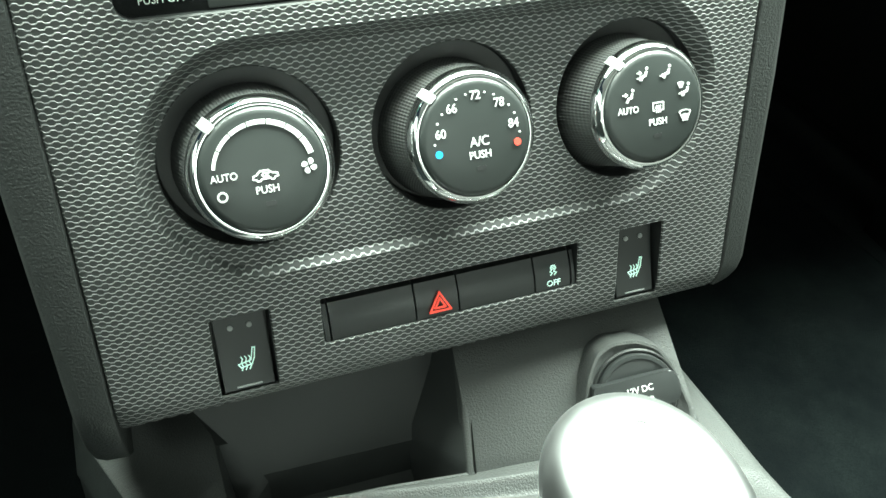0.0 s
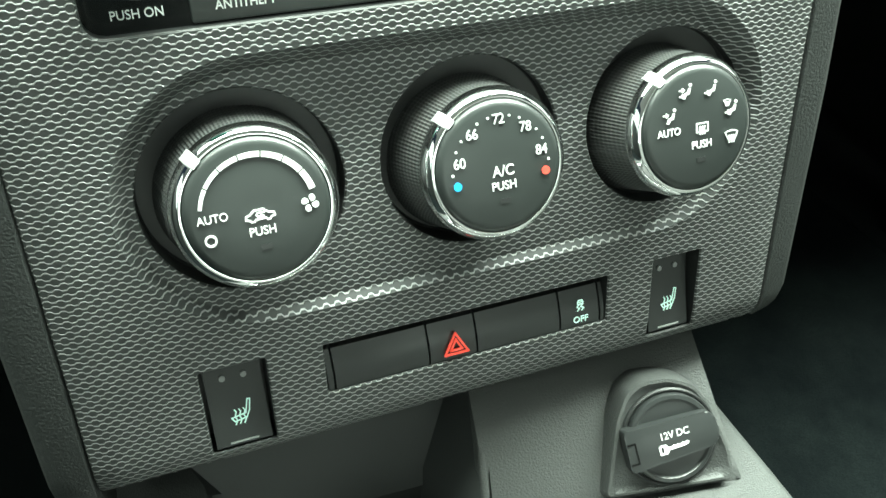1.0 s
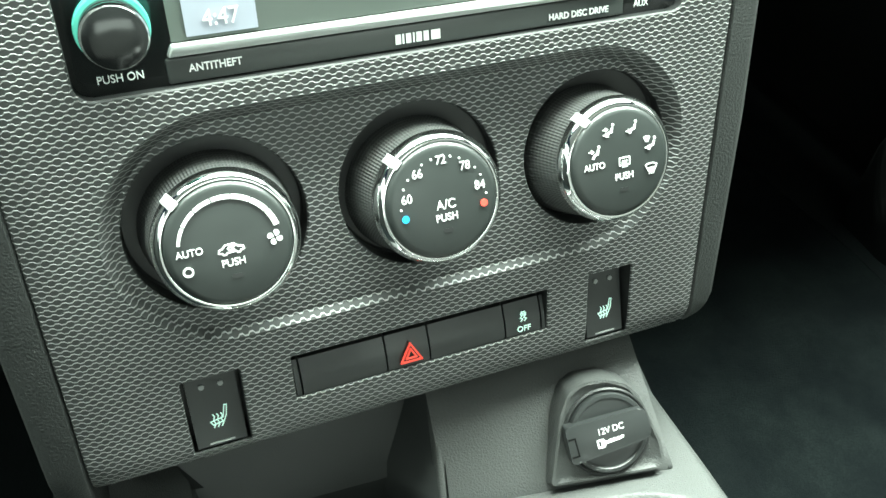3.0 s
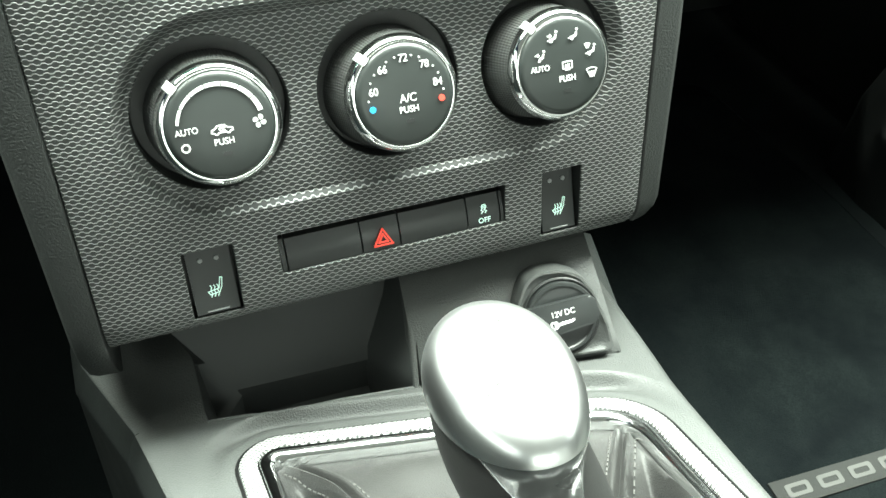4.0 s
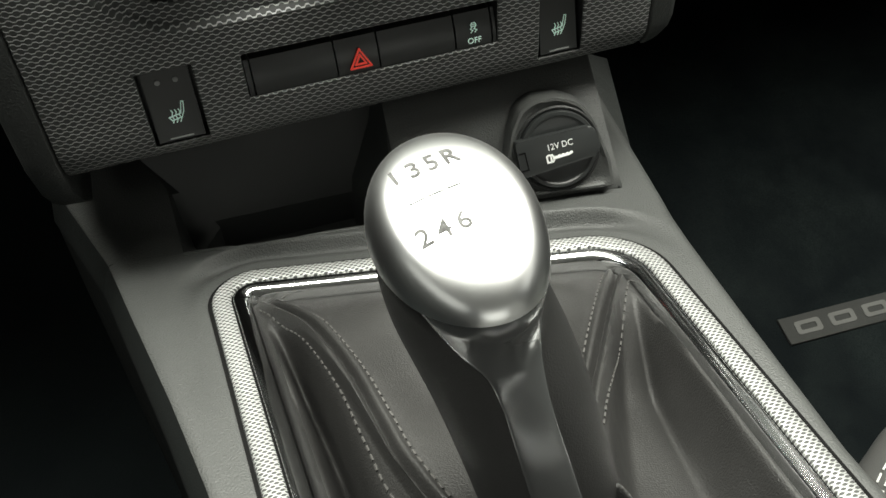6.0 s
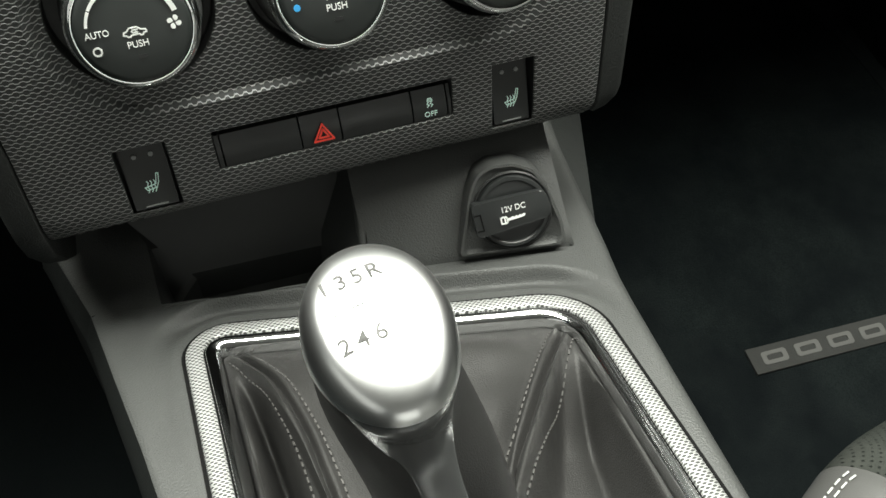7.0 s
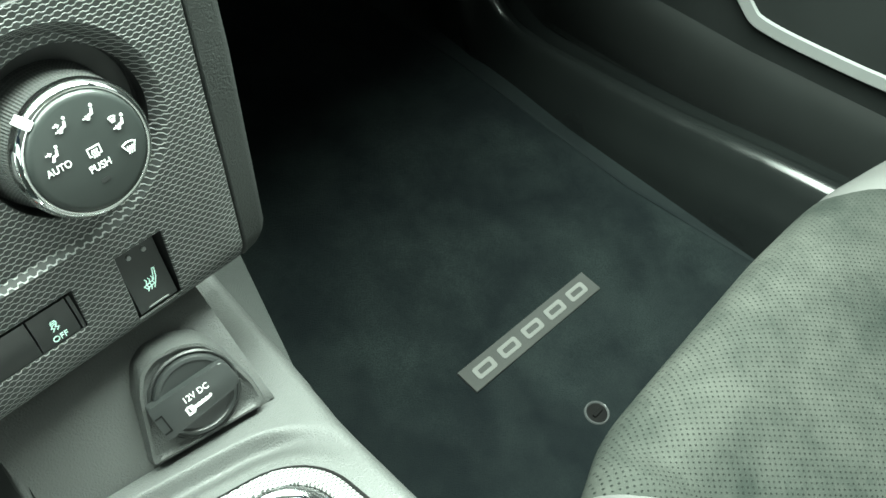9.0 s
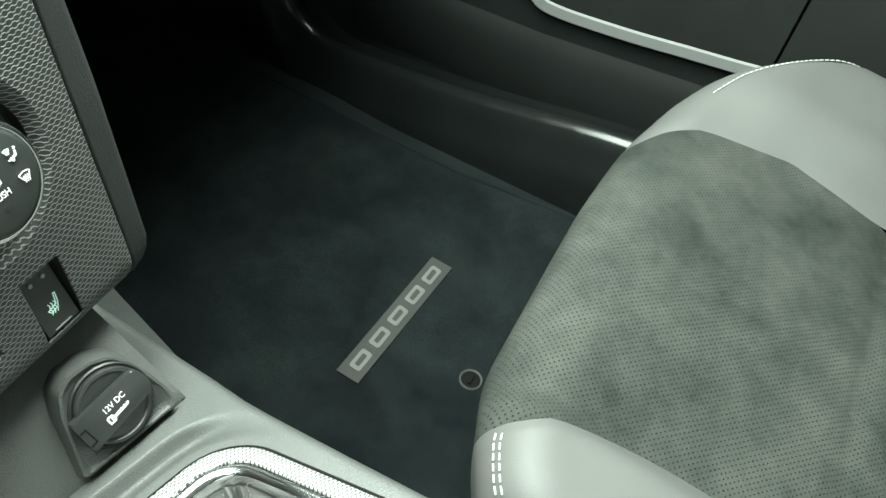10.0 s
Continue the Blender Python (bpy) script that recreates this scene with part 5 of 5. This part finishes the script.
def floor_mat():
    fm = thing("floor_mat", Matrix.Translation((0.42, 0.0, FLOOR_Z - 0.010)), "black carpet floor mat with woven badge patch", "floor mat")
    out = rounded([Vector(p) for p in ((-0.275, -0.46), (0.285, -0.46), (0.292, -0.14), (0.276, 0.02), (0.285, 0.30), (0.27, 0.60), (-0.26, 0.60), (-0.275, 0.30))], 0.04, 5)
    bm = bmesh.new()
    rings = []
    for k in range(14):
        s = 1 - (k / 13) ** 1.0
        rings.append([(p.x * s, (p.y + 0.06) * s - 0.06, 0.010 + 0.0012 * noise.noise(Vector((p.x * s * 9, p.y * s * 9, 0)))) for p in out] if s > 0.001 else None)
    rings = [r for r in rings if r]
    rings.insert(0, [(p.x * 1.004, p.y * 1.004, 0.0060) for p in out])
    rings.insert(0, [(p.x * 1.002, p.y * 1.002, -0.0004) for p in out])
    add_loft(bm, rings, True, False, True)
    part("carpet", bm, carpet_mat, fm, smooth=True, shade=60)
    bm = bmesh.new()
    add_tube(bm, [(p.x * 1.003, p.y * 1.003, 0.0085) for p in out] + [(out[0].x * 1.003, out[0].y * 1.003, 0.0085)], 0.0035, 6)
    part("edge_binding", bm, carpet_floor, fm, "black bound edge", smooth=True)
    tilt = Matrix.Translation((0.4580 - 0.42, -0.0262, 0.0112)) @ Matrix.Rotation(radians(-3.4), 4, "Z")
    pw, ph = 0.0945, 0.0134
    bm = prism([Vector(p) for p in ((-pw, -ph), (pw, -ph), (pw, ph), (-pw, ph))], 0.0016, -0.001, "XY", 0.0006)
    patch = part("badge_patch", bm, patch_cloth, fm, "grey woven patch", smooth=True, matrix=tilt)
    # badge marks as plain blocks
    for i in range(5):
        x = -0.070 + i * 0.0350
        bm = bmesh.new()
        outer = rounded([Vector(p) for p in ((x - 0.0135, -0.0066), (x + 0.0125, -0.0066), (x + 0.0135, 0.0066), (x - 0.0125, 0.0066))], 0.003, 4)
        inner = [Vector((x, 0)) + Vector(((p.x - x) * 0.62, p.y * 0.42)) for p in outer]
        ring_a = [(p.x, p.y, 0.0014) for p in outer]
        add_loft(bm, [ring_a, [(p.x, p.y, 0.0024) for p in outer], [(p.x, p.y, 0.0024) for p in inner], [(p.x, p.y, 0.0014) for p in inner]], True)
        part("badge_block", bm, patch_thread, patch, "silver-grey embroidered block")
    ring_c = (0.4310 - 0.42, -0.1285, 0.0105)
    bm = bmesh.new()
    n = 40
    add_loft(bm, [[(ring_c[0] + r * math.cos(2 * math.pi * i / n), ring_c[1] + r * math.sin(2 * math.pi * i / n), ring_c[2] + z) for i in range(n)] for r, z in ((0.0126, -0.001), (0.0124, 0.0010), (0.0116, 0.0018), (0.0107, 0.0012), (0.0100, -0.0006), (0.0098, -0.002))], True)
    part("grommet", bm, smoked_chrome, fm, "metal anchor ring", smooth=True)
    bm = bmesh.new()
    add_loft(bm, [[(ring_c[0] + r * math.cos(2 * math.pi * i / n), ring_c[1] + r * math.sin(2 * math.pi * i / n), ring_c[2] + z) for i in range(n)] for r, z in ((0.0100, 0.0002), (0.004, 0.0001))], True, False, True)
    add_box(bm, ring_c[0] - 0.0060, ring_c[0] + 0.0064, ring_c[1] - 0.0022, ring_c[1] + 0.0022, ring_c[2] + 0.0002, ring_c[2] + 0.0026, bevel=0.0008)
    part("anchor_hook", bm, gap_black, fm, "black retaining hook", smooth=True)


floor_mat()


# ---- passenger seat ----
SX0, SX1 = 0.156, 0.800


def seat_top(x, y):
    """Height of the cushion: two bolsters with a shallow bed between, falling to the rear."""
    bed = 0.276 - 0.055 * max(0.0, (-0.22 - y)) / 0.40
    l = smooth01((0.262 - x) / 0.030)
    r = smooth01((x - 0.575) / 0.090)
    bol = 0.014 * l + 0.027 * r * smooth01((-0.17 - y) / 0.12)
    crown = 0.008 * math.sin(math.pi * max(0.0, min(1.0, (x - 0.25) / 0.31)))
    rim = 0.0
    if x < SX0 + 0.04:
        rim -= 0.050 * (1 - math.sqrt(max(0.0, 1 - ((SX0 + 0.04 - x) / 0.04) ** 2)))
    if x > SX1 - 0.05:
        rim -= 0.045 * (1 - math.sqrt(max(0.0, 1 - ((x - SX1 + 0.05) / 0.05) ** 2)))
    return bed + bol + crown + rim


FRONT = ((0.150, -0.227), (0.168, -0.210), (0.19, -0.198), (0.207, -0.187), (0.235, -0.176), (0.27, -0.167), (0.45, -0.165), (0.52, -0.168), (0.56, -0.172), (0.62, -0.187), (0.67, -0.213), (0.74, -0.268), (0.785, -0.318), (0.82, -0.365))


def front_y(x):
    return (lerp_table(FRONT, x - 0.012) + lerp_table(FRONT, x) + lerp_table(FRONT, x + 0.012)) / 3


def seat_point(x, s):
    """s: way from the foot of the front face (0) over the front edge and back along the cushion."""
    fy = front_y(x)
    R = 0.040
    top = seat_top(x, fy - R)
    up = top - R - 0.02
    if s < up:
        return Vector((x, fy - 0.055 * (1 - s / up) ** 1.3, 0.02 + s))
    s -= up
    arc_len = R * math.pi / 2
    if s < arc_len:
        a = s / R
        return Vector((x, fy - R + R * math.cos(a), top - R + R * math.sin(a)))
    s -= arc_len
    y = fy - R - s
    return Vector((x, y, seat_top(x, y)))


def seam_left(y):
    return sum(seam_left_raw(y + d) for d in (-0.030, -0.020, -0.010, 0.0, 0.010, 0.020, 0.030)) / 7


def seam_left_raw(y):
    return lerp_table(((-0.60, 0.262), (-0.334, 0.2580), (-0.280, 0.2555), (-0.227, 0.2440), (-0.200, 0.2260), (-0.182, 0.2085), (-0.10, 0.2080)), y)


def seam_right(y):
    return lerp_table(((-0.60, 0.580), (-0.388, 0.592), (-0.305, 0.602), (-0.225, 0.586), (-0.196, 0.566), (-0.180, 0.548), (-0.10, 0.542)), y)


def passenger_seat():
    st = thing("passenger_seat", Matrix.Translation((0.455, -0.40, 0.0)), "grey leather car seat with perforated suede centre", "car seat")
    off = Vector((-0.455, 0.40, 0.0))
    ss = [0.02 * i for i in range(9)] + [0.17 + 0.006 * i for i in range(20)] + [0.295 + 0.008 * i for i in range(45)]

    def strip(name, fa, fb, mat_, label, nx, puff):
        bm = bmesh.new()
        rings = []
        for s in ss:
            row = []
            for i in range(nx + 1):
                u = i / nx
                x = fa(0) + (fb(0) - fa(0)) * u
                for _ in range(2):
                    y = seat_point(x, s).y
                    x = fa(y) + (fb(y) - fa(y)) * u
                p = seat_point(x, s)
                edge = min(u, 1 - u) * (fb(p.y) - fa(p.y))
                dip = -0.0035 * (1 - smooth01(edge / 0.010)) if puff else 0.0
                if name == "centre_panel" and abs(p.y + 0.405) < 0.010:
                    dip -= 0.004 * (1 - abs(p.y + 0.405) / 0.010)
                p = p + Vector((0, 0, dip + 0.0012 * noise.noise(Vector((p.x * 14, p.y * 14, 3)))))
                row.append(p + off)
            rings.append(row)
        add_loft(bm, rings, False)
        return part(name, bm, mat_, st, label, smooth=True, shade=70)
    strip("centre_panel", seam_left, seam_right, seat_suede, "perforated grey suede panel", 44, True)
    strip("bolster", lambda y: SX0, seam_left, seat_leather, "smooth grey leather bolster", 14, True)
    strip("bolster", seam_right, lambda y: SX1, seat_leather, "smooth grey leather bolster", 20, True)
    # side valance down to the floor, seat base and back rest
    for x, sg in ((SX0, -1), (SX1, 1)):
        bm = bmesh.new()
        rings = []
        for s in ss[8:]:
            p = seat_point(x, s)
            rings.append([p + off, Vector((x + sg * 0.004, p.y, p.z - 0.02)) + off, Vector((x + sg * 0.004, p.y, p.z - 0.08)) + off, Vector((x - sg * 0.01, p.y, 0.06)) + off])
        add_loft(bm, rings, False)
        part("side_panel", bm, seat_leather, st, smooth=True)
    part("seat_base", box(0.215 - 0.455, 0.715 - 0.455, -0.24, 0.19, -0.022, 0.10, bevel=0.01), dark_plastic, st, "black seat base")
    bm = bmesh.new()
    rings = []
    for z, y, w in ((0.20, -0.60, 0.25), (0.32, -0.635, 0.255), (0.48, -0.68, 0.25), (0.66, -0.725, 0.235), (0.80, -0.755, 0.19), (0.86, -0.765, 0.10)):
        rings.append([Vector((0.455 + w * math.cos(a), y + 0.065 * math.sin(a), z)) + off for a in [2 * math.pi * i / 32 for i in range(32)]])
    add_loft(bm, rings, True, True, True)
    part("backrest", bm, seat_leather, st, "grey leather backrest", smooth=True)
    # twin rows of white stitches
    def stitches(path_fn, s0, s1, shift):
        bm = bmesh.new()
        s = s0
        while s < s1:
            a, b = path_fn(s), path_fn(s + 0.0042)
            nrm = Vector((0, 0, 0.0012))
            add_tube(bm, [a + shift + nrm + off, a.lerp(b, 0.5) + shift + nrm * 1.3 + off, b + shift + nrm + off], 0.00055, 5)
            s += 0.0062
        return bm
    def left_row(turn):
        def f(d):
            x = 0.2075 - d * 0.92
            bend = 0.07 * math.exp(-(d + 0.004) / 0.010) + 420 * max(0.0, d - 0.018) ** 2
            fy = front_y(x)
            up = seat_top(x, fy - 0.040) - 0.06
            return seat_point(x, up + 0.040 * (turn + bend)) + Vector((0, 0.0004, 0))
        return f
    for turn in (0.60, 0.73):
        tagged(part("stitching", stitches(left_row(turn), -0.007, 0.050, Vector((0, 0, 0))), thread_white, st, "white double stitching", smooth=True), kind="stuff")
    def right_row(d):
        x = 0.545 + d * 0.80
        fy = front_y(x)
        top = seat_top(x, fy - 0.040)
        return seat_point(x, top - 0.06 + 0.050) + Vector((0, 0.0006, 0))
    tagged(part("stitching", stitches(right_row, 0.105, 0.30, Vector((0, 0, 0))), thread_white, st, "white stitching along the bolster", smooth=True), kind="stuff")


passenger_seat()


# ---- door side ----
def door_side():
    sill = [Vector(p) for p in ((0.772, -0.95, 0.15), (0.772, -0.45, 0.115), (0.771, -0.1645, 0.0888), (0.770, 0.024, 0.0550), (0.770, 0.15, 0.0385), (0.772, 0.228, 0.0300), (0.775, 0.285, 0.036), (0.782, 0.33, 0.075), (0.79, 0.37, 0.16))]
    bm = bmesh.new()
    rings = []
    for p in spline(sill, 6):
        rings.append([p + Vector(q) for q in ((-0.055, 0, -0.30), (-0.040, 0, -0.065), (-0.030, 0, -0.045), (-0.018, 0, -0.022), (-0.012, 0, -0.006), (-0.004, 0, 0.0005), (0.006, 0, 0.0), (0.014, 0, -0.006), (0.020, 0, -0.020), (0.050, 0, -0.030), (0.12, 0, -0.034))])
    add_loft(bm, rings, False)
    tagged(part("trim_door_sill", bm, sill_plastic, None, smooth=True, shade=70), "black plastic door sill with rounded inner edge", "door sill", kind="structure")
    d = thing("door_1", Matrix.Translation((0.84, -0.40, 0.05)), "black passenger door panel with silver accent strip", "door", kind="structure")
    off = Vector((-0.84, 0.40, -0.05))
    bm = bmesh.new()
    add_box(bm, 0.0, 0.07, -1.45, 1.15, -0.06, 0.70, bevel=0.01)
    part("door_shell", bm, door_plastic, d)
    path = [Vector((0.826, y, z)) for y, z in ((0.085, 0.290), (0.060, 0.220), (0.020, 0.180), (-0.010, 0.170), (-0.095, 0.1765), (-0.170, 0.1865), (-0.240, 0.196), (-0.30, 0.207), (-0.50, 0.252), (-0.80, 0.325))]
    pts = spline(path, 6)
    bm = bmesh.new()
    rings = []
    for i, p in enumerate(pts):
        t = (pts[min(i + 1, len(pts) - 1)] - pts[max(i - 1, 0)]).normalized()
        nrm = Vector((0, -t.z, t.y))
        if nrm.z < 0:
            nrm = -nrm
        w = 0.0085
        rings.append([p + Vector((0.014, 0, 0)) - nrm * w + off, p + Vector((0.002, 0, 0)) - nrm * w + off, p - nrm * (w - 0.002) + off, p + nrm * (w - 0.002) + off, p + Vector((0.002, 0, 0)) + nrm * w + off, p + Vector((0.014, 0, 0)) + nrm * w + off])
    add_loft(bm, rings, True, True, True)
    part("accent_strip", bm, door_strip, d, "satin silver accent strip", smooth=True)
    # armrest panels above the strip, parted by a groove
    for y0, y1 in ((-0.262, 0.30), (-0.80, -0.2655)):
        foot = [(p.y, p.z) for p in pts if y0 < p.y < y1]
        foot = [(y1 if y1 < 0 else 0.12, foot[0][1])] + foot + [(y0, foot[-1][1])]
        outline = [Vector((y + off.y, z + off.z)) for y, z in foot + [(y0, 0.52), (y1 if y1 < 0 else 0.12, 0.52)]]
        part("upper_panel", prism(outline, 0.8285 + off.x, 0.842 + off.x, "YZ"), door_plastic, d, smooth=True, shade=30)
    bm = bmesh.new()
    rings = []
    for y in (-0.9, -0.5, -0.2, 0.0, 0.15, 0.26):
        z = lerp_table(((-0.9, 0.22), (-0.5, 0.18), (0.0, 0.13), (0.26, 0.12)), y)
        rings.append([Vector((0.842, y, z)) + off, Vector((0.836, y, z - 0.012)) + off, Vector((0.832, y, z - 0.03)) + off, Vector((0.833, y, z - 0.09)) + off, Vector((0.842, y, z - 0.12)) + off])
    add_loft(bm, rings, True, True, True)
    part("map_pocket", bm, door_plastic, d, smooth=True)


door_side()
